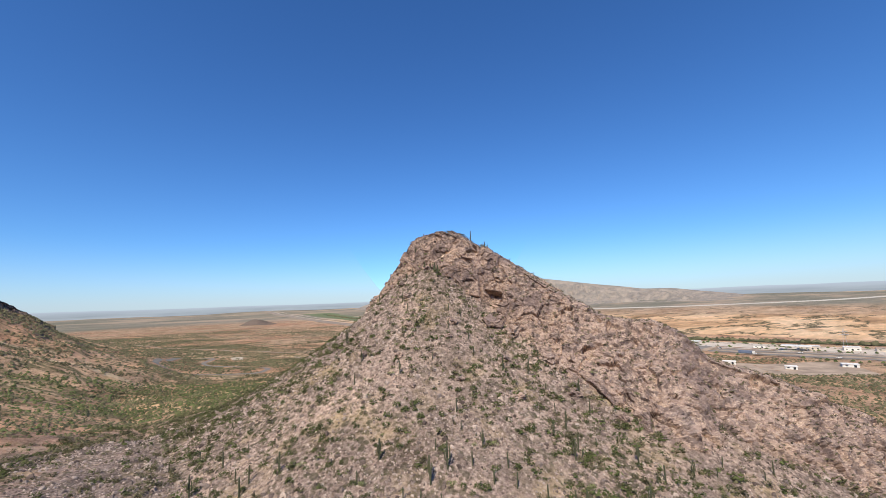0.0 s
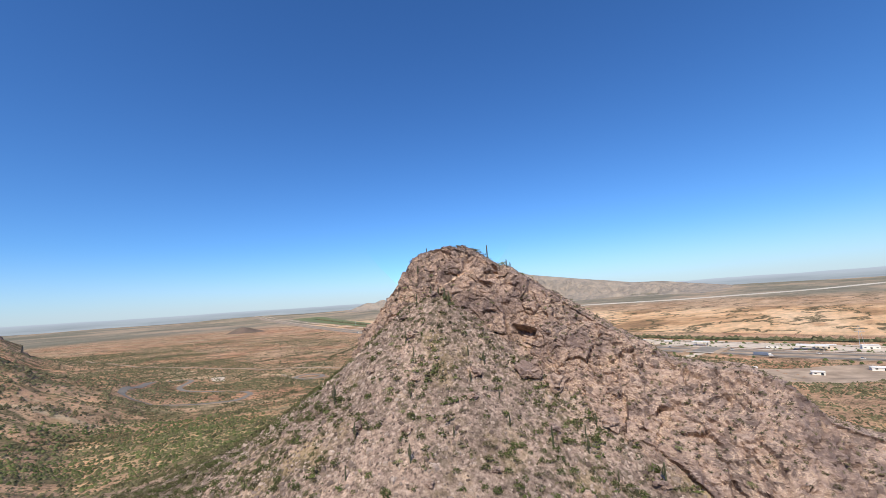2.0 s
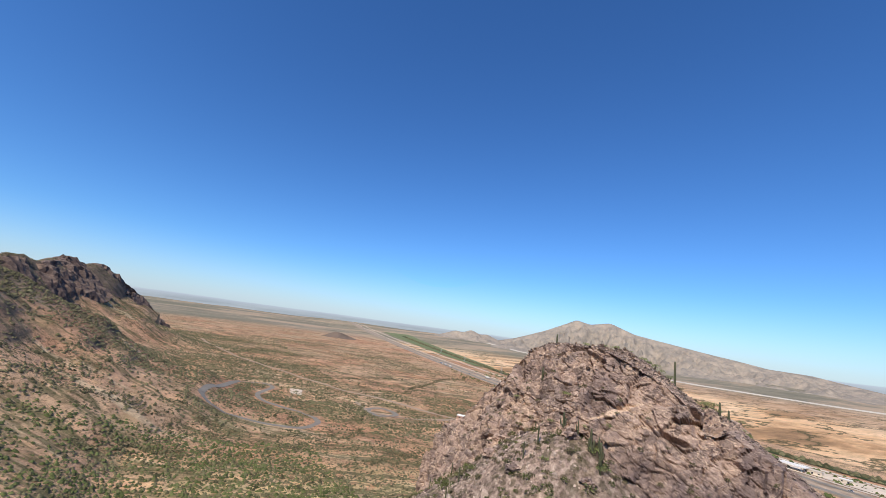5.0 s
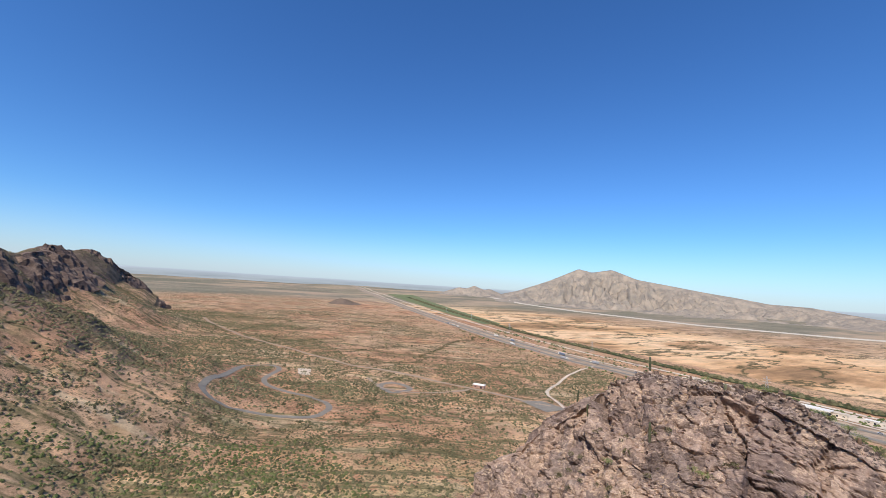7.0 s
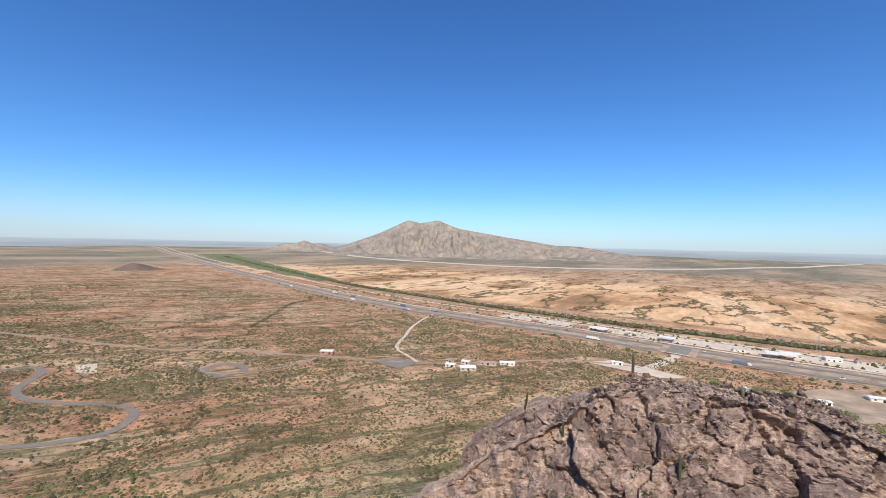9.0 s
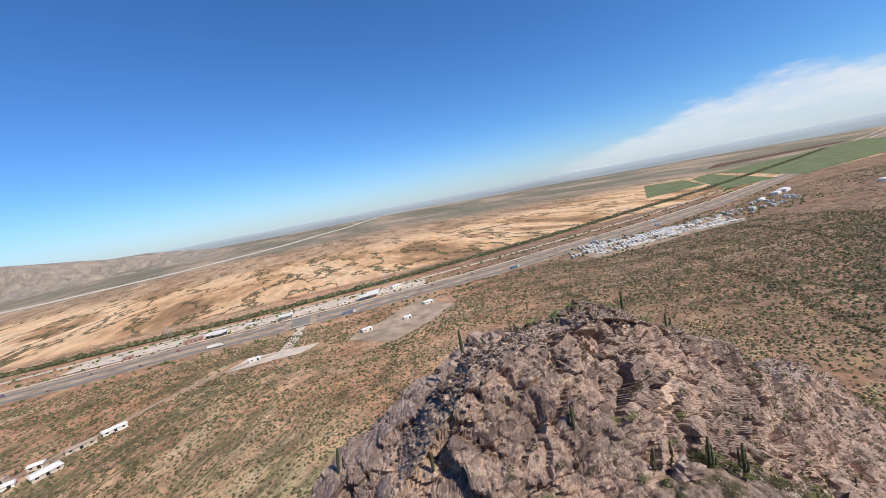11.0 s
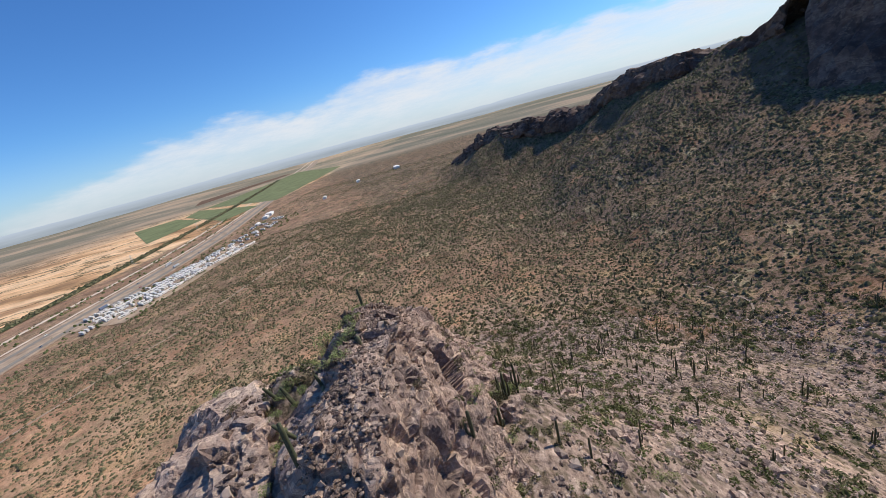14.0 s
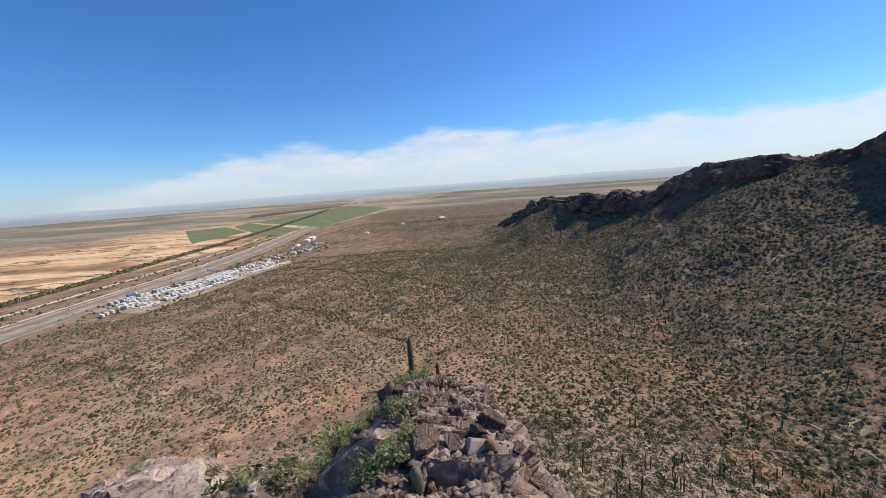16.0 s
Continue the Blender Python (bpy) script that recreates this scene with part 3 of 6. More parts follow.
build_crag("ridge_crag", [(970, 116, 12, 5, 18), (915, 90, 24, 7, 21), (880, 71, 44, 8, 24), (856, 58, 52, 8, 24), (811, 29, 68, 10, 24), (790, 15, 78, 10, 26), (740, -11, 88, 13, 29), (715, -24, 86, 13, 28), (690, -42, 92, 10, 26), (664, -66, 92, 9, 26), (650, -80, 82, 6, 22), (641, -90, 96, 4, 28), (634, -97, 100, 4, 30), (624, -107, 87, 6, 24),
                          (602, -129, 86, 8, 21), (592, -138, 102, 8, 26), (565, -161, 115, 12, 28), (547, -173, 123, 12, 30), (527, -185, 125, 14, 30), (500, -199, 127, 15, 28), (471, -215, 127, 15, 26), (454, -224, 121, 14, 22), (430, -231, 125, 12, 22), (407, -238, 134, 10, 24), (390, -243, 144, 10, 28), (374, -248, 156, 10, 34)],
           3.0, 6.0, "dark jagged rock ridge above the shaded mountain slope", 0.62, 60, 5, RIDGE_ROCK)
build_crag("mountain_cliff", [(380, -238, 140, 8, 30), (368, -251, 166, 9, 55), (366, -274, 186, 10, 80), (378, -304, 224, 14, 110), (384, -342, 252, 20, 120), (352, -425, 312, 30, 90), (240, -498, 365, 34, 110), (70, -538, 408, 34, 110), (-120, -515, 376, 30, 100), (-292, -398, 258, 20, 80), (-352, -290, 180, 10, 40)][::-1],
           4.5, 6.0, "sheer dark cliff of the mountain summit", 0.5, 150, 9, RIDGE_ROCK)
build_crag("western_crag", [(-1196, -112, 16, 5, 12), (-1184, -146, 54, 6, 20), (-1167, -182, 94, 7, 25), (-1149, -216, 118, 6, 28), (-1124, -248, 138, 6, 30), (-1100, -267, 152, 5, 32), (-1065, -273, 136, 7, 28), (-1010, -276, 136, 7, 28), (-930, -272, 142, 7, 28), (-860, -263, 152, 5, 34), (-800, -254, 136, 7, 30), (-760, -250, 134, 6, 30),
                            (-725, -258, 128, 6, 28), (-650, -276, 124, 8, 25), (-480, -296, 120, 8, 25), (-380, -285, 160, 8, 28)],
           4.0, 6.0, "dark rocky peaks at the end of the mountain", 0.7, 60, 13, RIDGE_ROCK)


def ribbon(name, line, width, mat, lift, label, category, step=25.0, bank=0.0):
    """A road or strip that follows the ground along a plan line of (x, y)."""
    p = np.array(line, float)
    s = np.concatenate([[0], np.cumsum(np.hypot(*np.diff(p, axis=0).T))])
    ss = np.linspace(0, s[-1], max(2, int(s[-1] / step)))
    x, y = np.interp(ss, s, p[:, 0]), np.interp(ss, s, p[:, 1])
    for _ in range(3):
        x[1:-1], y[1:-1] = (x[:-2] + 2 * x[1:-1] + x[2:]) / 4, (y[:-2] + 2 * y[1:-1] + y[2:]) / 4
    tx, ty = np.gradient(x), np.gradient(y)
    ln = np.hypot(tx, ty)
    nx, ny = -ty / ln, tx / ln
    zc = ground_z(x, y) + lift
    v, k = [], 5
    for u in np.linspace(-0.5, 0.5, k):
        v.append(np.stack([x + nx * width * u, y + ny * width * u, np.maximum(zc if width > 8 else -99.0, ground_z(x + nx * width * u, y + ny * width * u) + lift)], 1))
    V = np.stack(v, 1)
    V[:, 1:-1, 2] += bank
    ob = new(name, mesh_np(name, V.reshape(-1, 3), grid_faces(len(ss), k), True))
    ob.data.materials.append(mat)
    return tagged(ob, label, category, kind="structure")


# ---- roads, canal, fields ----
TRACK = plain("packed_track", (0.40, 0.30, 0.215), 0.95, 0.12, 0.1)
ASPHALT = plain("weathered_asphalt", (0.27, 0.235, 0.19), 1.0, 0.12, 0.2)
PALE = plain("pale_caliche", (0.66, 0.54, 0.41), 0.95, 0.15, 0.08)
VERGE = plain("graded_verge", (0.42, 0.31, 0.215), 0.95, 0.35, 0.06)
CAST = plain("sunlit_concrete", (0.58, 0.51, 0.41), 0.9, 0.05, 0.02)
TREES = plain("thicket_green", (0.065, 0.075, 0.032), 0.95, 0.35, 0.15)
CROP = plain("irrigated_crop", (0.18, 0.20, 0.095), 0.95, 0.2, 0.02)
PLOUGH = plain("ploughed_field", (0.16, 0.10, 0.065), 0.95, 0.2, 0.02)
HWY = [(-4600, 1380), (-3000, 1060), (-1789, 806), (-1150, 672), (-800, 606), (-511, 568), (-345, 572), (-200, 573), (-100, 570), (50, 564), (150, 566), (250, 573), (350, 582), (430, 592), (550, 608), (700, 628), (850, 658), (1129, 738), (1700, 905), (3000, 1290), (4700, 1830)]
CANAL = [(-2700, 1250), (-1500, 930), (-846, 764), (-408, 718), (-123, 702), (64, 712), (182, 728), (400, 760), (600, 800), (924, 872), (1100, 915), (1700, 1085), (2600, 1350)]


def beside(line, off):
    """The line moved sideways (left positive)."""
    p = np.array(line, float)
    t = np.gradient(p, axis=0)
    t /= np.linalg.norm(t, axis=1, keepdims=True)
    return [(a - v * off, b + u * off) for (a, b), (u, v) in zip(p, t)]


ribbon("highway_verge", beside(HWY, 4), 58, VERGE, 0.35, "bare graded strip along the highway", "verge")
ribbon("highway_eastbound", beside(HWY, -14), 10.5, ASPHALT, 0.75, "grey asphalt carriageway of the interstate", "road")
ribbon("highway_westbound", beside(HWY, 16), 10.5, ASPHALT, 0.75, "grey asphalt carriageway of the interstate", "road")
ribbon("frontage_road", beside(HWY, 40), 7, PALE, 0.6, "pale frontage road beside the highway", "road")
ribbon("railway_bed", beside(HWY, 96), 10, PALE, 0.6, "pale gravel railway bed", "railway")
ribbon("canal_bank", CANAL, 30, TREES, 0.9, "dark green band of trees along the canal", "thicket")
ribbon("aqueduct", [(-3200, 2300), (-2300, 2060), (-1750, 1990), (-1040, 2040), (-620, 2290), (-200, 2750), (250, 3450), (750, 4350)], 50, CAST, 0.5, "pale concrete aqueduct on a low bank across the plain", "canal", bank=3.5)
LOOP = [(-460, 29), (-430, 18), (-398, 8), (-358, -6), (-339, -14), (-322, -16), (-310, -12), (-302, -5), (-299, 4), (-291, 17), (-278, 32), (-271, 47), (-269, 61), (-275, 73), (-293, 83), (-312, 82), (-325, 75), (-338, 63), (-352, 51), (-374, 40), (-392, 37), (-412, 44), (-430, 56), (-455, 64), (-474, 56), (-476, 42), (-460, 29)]
LONG_ROAD = [(-1000, -28), (-905, -14), (-819, 4), (-746, 28), (-670, 54), (-614, 82), (-563, 106), (-505, 126), (-460, 147), (-435, 173), (-403, 204), (-366, 228), (-337, 240), (-307, 253), (-270, 280), (-240, 300), (-200, 352), (-150, 405), (-90, 446), (-60, 452)]
ribbon("loop_road", LOOP, 5.4, ASPHALT, 0.32, "paved park road in a wide winding loop", "road", 8)
ribbon("straight_track", LONG_ROAD, 4.5, TRACK, 0.35, "pale unpaved road through the scrub", "road", 12)
ribbon("lot_road", [(-398, 150), (-352, 152), (-333, 168), (-318, 205), (-322, 240)], 4.5, TRACK, 0.5, "short pale road past the parking loops", "road", 8)
ribbon("dirt_road", [(-420, 555), (-410, 530), (-376, 453), (-350, 408), (-319, 360), (-303, 336), (-288, 324), (-268, 316), (-240, 300)], 4, PALE, 0.9, "winding pale dirt road", "road", 6)
ribbon("crossing_road", [(-60, 440), (-44, 500), (-40, 545)], 11, PALE, 0.4, "pale road to the underpass", "road", 12)
ribbon("hiking_trail", [(176, -44), (168, -51), (153, -54), (141, -56), (133, -52), (128, -49), (122, -51), (117, -53), (111, -53), (103, -57), (92, -62)], 0.8, TRACK, 0.15, "pale hiking trail across the slope", "trail", 2)
ribbon("desert_track", [(120, 392), (191, 380), (221, 375), (246, 369), (270, 358), (297, 352), (400, 330), (560, 300)], 3, TRACK, 0.3, "faint straight track through the scrub", "trail", 12)


def field(name, corners, mat, label, lift=0.8, n=16):
    """A flat parcel of land laid on the ground between four corners."""
    c = [np.array(p, float) for p in corners]
    u, v = np.meshgrid(np.linspace(0, 1, n), np.linspace(0, 1, n), indexing="ij")
    p = sum(w[..., None] * q for w, q in zip(((1 - u) * (1 - v), u * (1 - v), u * v, (1 - u) * v), c))
    z = ground_z(p[..., 0], p[..., 1]) + lift
    ob = new(name, mesh_np(name, np.concatenate([p, z[..., None]], -1).reshape(-1, 3), grid_faces(n, n), True))
    ob.data.materials.append(mat)
    return tagged(ob, label, "field", kind="structure")


field("green_field_1", [(1047, 1029), (1335, 1050), (1620, 1372), (1524, 1500)], CROP, "square irrigated green crop field")
field("green_field_2", [(1140, 838), (1340, 822), (1796, 1385), (1610, 1322)], CROP, "square irrigated green crop field")
field("green_field_3", [(1372, 772), (2442, 853), (2880, 1330), (1830, 1372)], CROP, "wide irrigated green crop field")
field("dark_field", [(2132, 1649), (2900, 1380), (2960, 1480), (2485, 1860)], PLOUGH, "dark ploughed field")
field("valley_crop", [(-3100, 1225), (-1050, 770), (-1050, 850), (-3050, 1450)], CROP, "long green strip of crops in the valley")
field("bare_lot_1", [(-112, 430), (-40, 424), (-20, 446), (-92, 462)], PALE, "bare levelled lot beside the underpass road", 0.3)
field("bare_lot_2", [(3, 430), (46, 376), (140, 448), (112, 520)], VERGE, "bare levelled lot", 0.3)
field("gas_station_lot", [(-330, 624), (150, 612), (160, 652), (-320, 662)], PALE, "pale paved lot of roadside businesses", 0.5)
ribbon("parking_loop", [(-333, 153), (-337, 170), (-346, 182), (-362, 182), (-375, 174), (-377, 162), (-370, 154), (-352, 151), (-333, 153)], 6.5, ASPHALT, 0.4, "grey parking loop of the visitor area", "road", 4)
field("turnout_lot", [(-278, 272), (-236, 272), (-238, 302), (-268, 296)], ASPHALT, "grey paved turnout", 0.35)
field("camp_lot", [(372, 476), (650, 452), (700, 540), (380, 566)], VERGE, "bare ground of the trailer park", 0.5)
field("overlook_clearing", [(-452, 82), (-424, 78), (-420, 90), (-446, 96)], PALE, "pale cleared patch beside the road", 0.3)


# ---- distance ----
def mountain(name, skyline, r0, depth, mat, label, seed, step=0.25, rough=1.0, rings=70):
    """A far range whose skyline passes through (bearing, elevation) seen from above the knob."""
    b = np.arange(skyline[0][0], skyline[-1][0], step)
    el = np.interp(b, [p[0] for p in skyline], [p[1] for p in skyline])
    el = np.convolve(np.pad(el, 2, mode="edge"), np.ones(5) / 5, mode="valid")
    t = np.linspace(0, 1, rings)
    B, Tt = np.meshgrid(np.radians(b), t, indexing="ij")
    R = r0 - depth + depth * 1.25 * Tt
    X, Y = R * np.sin(B), R * np.cos(B)
    g = ground_z(X, Y) - 4
    top = np.maximum(129 + r0 * np.tan(np.radians(el))[:, None] - g, 3)
    prof = np.clip(1 - np.abs(Tt - 0.8) / 0.8, 0, 1) ** 1.5
    prof = np.where(Tt > 0.8, np.clip(1 - (Tt - 0.8) / 0.2, 0, 1), prof)
    ridges = 1 - np.abs(fbm(X / 300, Y / 300, X * 0, 6, seed)) * 1.1 - np.abs(fbm(X / 95, Y / 95, X * 0, 5, seed + 9)) * 0.55
    fade = np.clip(np.minimum(np.arange(len(b)), len(b) - 1 - np.arange(len(b))) / 4, 0, 1)[:, None]
    z = g + fade * top * (prof + rough * 0.9 * prof * (1 - prof) * (ridges - 0.7) * 2)
    ob = new(name, mesh_np(name, np.stack([X, Y, z], -1).reshape(-1, 3), grid_faces(len(b), rings), True))
    ob.data.materials.append(mat)
    return tagged(ob, label, "mountain", kind="structure")


def mountain_material(name, a, c):
    m, n, l, bs = material(name, 1.0)
    pos = n.new("ShaderNodeNewGeometry").outputs["Position"]
    l.new(ramp(n, l, noise_node(n, l, pos, 0.012, 8, 0.7), [(0.35, a), (0.65, c)]), bs.inputs["Base Color"])
    bump(n, l, bs, noise_node(n, l, pos, 0.02, 6, 0.7), 0.8, 12)
    return m


FAR_ROCK = mountain_material("hazy_mountain_rock", (0.235, 0.205, 0.17), (0.41, 0.33, 0.25))
CINDER = mountain_material("cinder_hill", (0.12, 0.09, 0.07), (0.22, 0.16, 0.12))


def haze_glow_material():
    m = bpy.data.materials.new("haze_glow")
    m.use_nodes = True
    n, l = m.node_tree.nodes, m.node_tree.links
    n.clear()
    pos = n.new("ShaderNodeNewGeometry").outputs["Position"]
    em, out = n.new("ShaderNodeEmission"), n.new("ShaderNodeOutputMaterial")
    # far haze painted as a glow: blue-grey bands that pale upwards
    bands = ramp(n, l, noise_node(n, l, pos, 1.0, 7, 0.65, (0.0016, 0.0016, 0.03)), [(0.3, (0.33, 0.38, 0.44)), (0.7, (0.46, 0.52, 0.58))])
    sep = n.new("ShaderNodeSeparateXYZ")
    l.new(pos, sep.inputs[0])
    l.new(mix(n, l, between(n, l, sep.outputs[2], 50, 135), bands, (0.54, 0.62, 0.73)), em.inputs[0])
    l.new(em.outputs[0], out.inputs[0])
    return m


HAZE_GLOW = haze_glow_material()
mountain("far_mountain", [(-53, -1.2), (-49.6, -0.3), (-45.5, 1.3), (-43, 2.5), (-41.6, 3.2), (-39.9, 2.8), (-37.4, 3.25), (-34.3, 2.1), (-27.2, 0.95), (-24, 0.5), (-21, 0.0), (-17.5, -0.1), (-15, -0.5), (-10, -1.2)],
         4300, 1300, FAR_ROCK, "hazy brown twin-peaked mountain beyond the plain", 301, 0.1, 1.25, 110)
mountain("far_butte", [(-61.5, -1.6), (-59.5, -0.9), (-58, -0.35), (-57, -0.5), (-55.8, 0.0), (-54.5, -0.5), (-53.5, -0.35), (-52, -0.9), (-50.5, -1.5)], 4000, 300, FAR_ROCK, "low pale rocky buttes on the plain", 311, 0.12)
mountain("horizon_haze_band", [(-180, -0.3), (-130, -0.2), (-100, -0.15), (-60, -0.25), (-10, -0.1), (10, -0.1), (30, 0.05), (50, 0.0), (62, 0.15), (70, 0.2), (85, 0.05), (100, 0.25), (120, 0.0), (150, -0.2), (180, -0.3)], 4860, 60, HAZE_GLOW, "far hills and plain as a band of painted blue haze", 321, 0.5, 0.3, 12)
mountain("dark_cone", [(-77.5, -4.3), (-76.3, -3.8), (-75.3, -3.3), (-74.6, -3.05), (-73.6, -3.2), (-72, -3.7), (-70, -4.3)], 1900, 110, CINDER, "small dark cinder hill in the valley", 331, 0.1)


def cloud_bank():
    """A bank of cirrus and stratus far off, as a curved sheet."""
    b = np.radians(np.arange(14, 152, 2.0))
    e = np.radians(np.linspace(-0.6, 13, 24))
    B, E = np.meshgrid(b, e, indexing="ij")
    R = 4900
    v = np.stack([R * np.cos(E) * np.sin(B), R * np.cos(E) * np.cos(B), 129 + R * np.sin(E)], -1)
    ob = new("cloud_bank", mesh_np("cloud_bank", v.reshape(-1, 3), grid_faces(len(b), len(e)), True))
    m = bpy.data.materials.new("cloud_white")
    m.use_nodes = True
    n, l = m.node_tree.nodes, m.node_tree.links
    n.clear()
    pos = n.new("ShaderNodeNewGeometry").outputs["Position"]
    sep = n.new("ShaderNodeSeparateXYZ")
    l.new(pos, sep.inputs[0])
    az = maths(n, l, "ARCTAN2", sep.outputs[0], sep.outputs[1])
    wob = noise_node(n, l, pos, 1.0, 7, 0.6, (0.0009, 0.0009, 0.0032))
    edge = maths(n, l, "MULTIPLY_ADD", noise_node(n, l, pos, 1.0, 4, 0.5, (0.0005, 0.0005, 0.001)), 420, 430)
    left = maths(n, l, "MULTIPLY", between(n, l, az, 0.35, 1.1), 1.0)
    top = maths(n, l, "MULTIPLY", edge, left)
    h = maths(n, l, "SUBTRACT", maths(n, l, "MULTIPLY_ADD", maths(n, l, "SUBTRACT", wob, 0.5), 700, top), sep.outputs[2])
    body = between(n, l, h, -40, 150)
    low = between(n, l, sep.outputs[2], 130, 420)
    streak = between(n, l, noise_node(n, l, pos, 1.0, 7, 0.65, (0.0013, 0.0013, 0.006)), 0.25, 0.75)
    a = maths(n, l, "MULTIPLY", maths(n, l, "MULTIPLY", body, maths(n, l, "MULTIPLY_ADD", streak, 0.5, 0.5)), maths(n, l, "MULTIPLY_ADD", low, 0.5, 0.48))
    a = maths(n, l, "MULTIPLY", a, 0.92)
    em, tr, mx, out = n.new("ShaderNodeEmission"), n.new("ShaderNodeBsdfTransparent"), n.new("ShaderNodeMixShader"), n.new("ShaderNodeOutputMaterial")
    em.inputs[0].default_value, em.inputs[1].default_value = (0.94, 0.96, 1.0, 1), 0.92
    l.new(a, mx.inputs[0]), l.new(tr.outputs[0], mx.inputs[1]), l.new(em.outputs[0], mx.inputs[2])
    l.new(mx.outputs[0], out.inputs[0])
    ob.data.materials.append(m)
    ob.visible_shadow = False
    return tagged(ob, "bank of thin white cloud above the horizon", "cloud", kind="structure")


cloud_bank()


def low_haze_sheet():
    """Low haze all round the plain, added as a glowing see-through sheet far off."""
    b = np.radians(np.arange(-180, 182, 2.0))
    e = np.radians(np.linspace(-0.8, 9, 16))
    B, E = np.meshgrid(b, e, indexing="ij")
    R = 4915
    v = np.stack([R * np.sin(B), R * np.cos(B), 129 + R * np.tan(E)], -1)
    ob = new("low_haze_sheet", mesh_np("low_haze_sheet", v.reshape(-1, 3), grid_faces(len(b), len(e)), True))
    m = bpy.data.materials.new("glowing_haze")
    m.use_nodes = True
    n, l = m.node_tree.nodes, m.node_tree.links
    n.clear()
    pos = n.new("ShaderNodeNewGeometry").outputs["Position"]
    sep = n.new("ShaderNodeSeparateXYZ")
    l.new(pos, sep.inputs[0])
    # haze painted by emission, thinning with height
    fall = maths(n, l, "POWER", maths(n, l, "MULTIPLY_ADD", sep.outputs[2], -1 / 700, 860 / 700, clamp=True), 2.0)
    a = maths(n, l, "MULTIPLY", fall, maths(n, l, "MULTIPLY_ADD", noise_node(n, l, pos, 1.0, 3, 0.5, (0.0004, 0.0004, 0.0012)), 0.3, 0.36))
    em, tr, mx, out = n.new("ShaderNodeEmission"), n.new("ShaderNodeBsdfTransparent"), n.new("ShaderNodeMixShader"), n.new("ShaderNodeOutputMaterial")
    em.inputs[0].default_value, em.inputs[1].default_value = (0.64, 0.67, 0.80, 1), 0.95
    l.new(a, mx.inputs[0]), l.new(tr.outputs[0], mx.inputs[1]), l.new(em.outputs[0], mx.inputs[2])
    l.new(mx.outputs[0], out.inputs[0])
    ob.data.materials.append(m)
    ob.visible_shadow = False
    return tagged(ob, "pale lavender haze along the horizon, painted as a glowing sheet", "sky", kind="structure")


low_haze_sheet()


# ---- plants ----
def part(name, me, mat, parent, label=""):
    """A mesh as one part under a thing or part."""
    ob = new(name, me)
    ob.parent = parent
    if mat:
        me.materials.append(mat)
    if label:
        ob["label"] = label
    return ob


def leaf_material(name, dark, light):
    m, n, l, b = material(name, 0.8)
    rnd = n.new("ShaderNodeNewGeometry").outputs["Random Per Island"]
    pos = n.new("ShaderNodeNewGeometry").outputs["Position"]
    mixf = maths(n, l, "MULTIPLY_ADD", noise_node(n, l, pos, 0.11, 3), 0.9, maths(n, l, "MULTIPLY_ADD", rnd, 0.5, -0.2))
    l.new(ramp(n, l, mixf, [(0.15, dark), (0.75, light)]), b.inputs["Base Color"])
    return m


SCRUB = leaf_material("creosote_leaves", (0.058, 0.053, 0.027), (0.19, 0.168, 0.088))
SAGE = leaf_material("bursage_leaves", (0.085, 0.075, 0.04), (0.22, 0.185, 0.10))
GREEN = leaf_material("palo_verde_leaves", (0.055, 0.068, 0.022), (0.145, 0.158, 0.06))
CREST_GREEN = leaf_material("crest_leaves", (0.13, 0.165, 0.055), (0.32, 0.345, 0.135))
STEM = plain("grey_stem", (0.16, 0.12, 0.09), 0.9)


def cactus_material(name, a, c):
    m, n, l, b = material(name, 0.7)
    co = n.new("ShaderNodeTexCoord").outputs["Object"]
    col = ramp(n, l, noise_node(n, l, co, 4, 5), [(0.3, a), (0.7, c)])
    rnd = n.new("ShaderNodeObjectInfo").outputs["Random"]
    col = mix(n, l, maths(n, l, "MULTIPLY", rnd, 0.35), col, (0.13, 0.11, 0.06))
    l.new(col, b.inputs["Base Color"])
    bump(n, l, b, noise_node(n, l, co, 25, 3), 0.4, 0.02)
    return m


SAGUARO = cactus_material("saguaro_skin", (0.050, 0.058, 0.030), (0.105, 0.112, 0.060))
BARREL = cactus_material("barrel_spines", (0.14, 0.075, 0.05), (0.26, 0.17, 0.11))
BARREL_GREEN = cactus_material("barrel_skin", (0.10, 0.12, 0.06), (0.24, 0.23, 0.15))


def tuft(n, flat, size, rng):
    """A dome of n loose leaf triangles, about one metre across."""
    v = []
    for _ in range(n):
        a, u, r = rng.uniform(0, 2 * math.pi), rng.uniform(0.05, 1), rng.uniform(0.45, 1) ** 0.6
        c = np.array([math.cos(a) * math.sqrt(1 - u * u * 0.8), math.sin(a) * math.sqrt(1 - u * u * 0.8), u * flat]) * 0.5 * r
        c[2] += 0.05
        for k in range(3):
            v.append(c + np.array([rng.gauss(0, size), rng.gauss(0, size), rng.gauss(0, size * 0.8)]))
    return np.array(v)


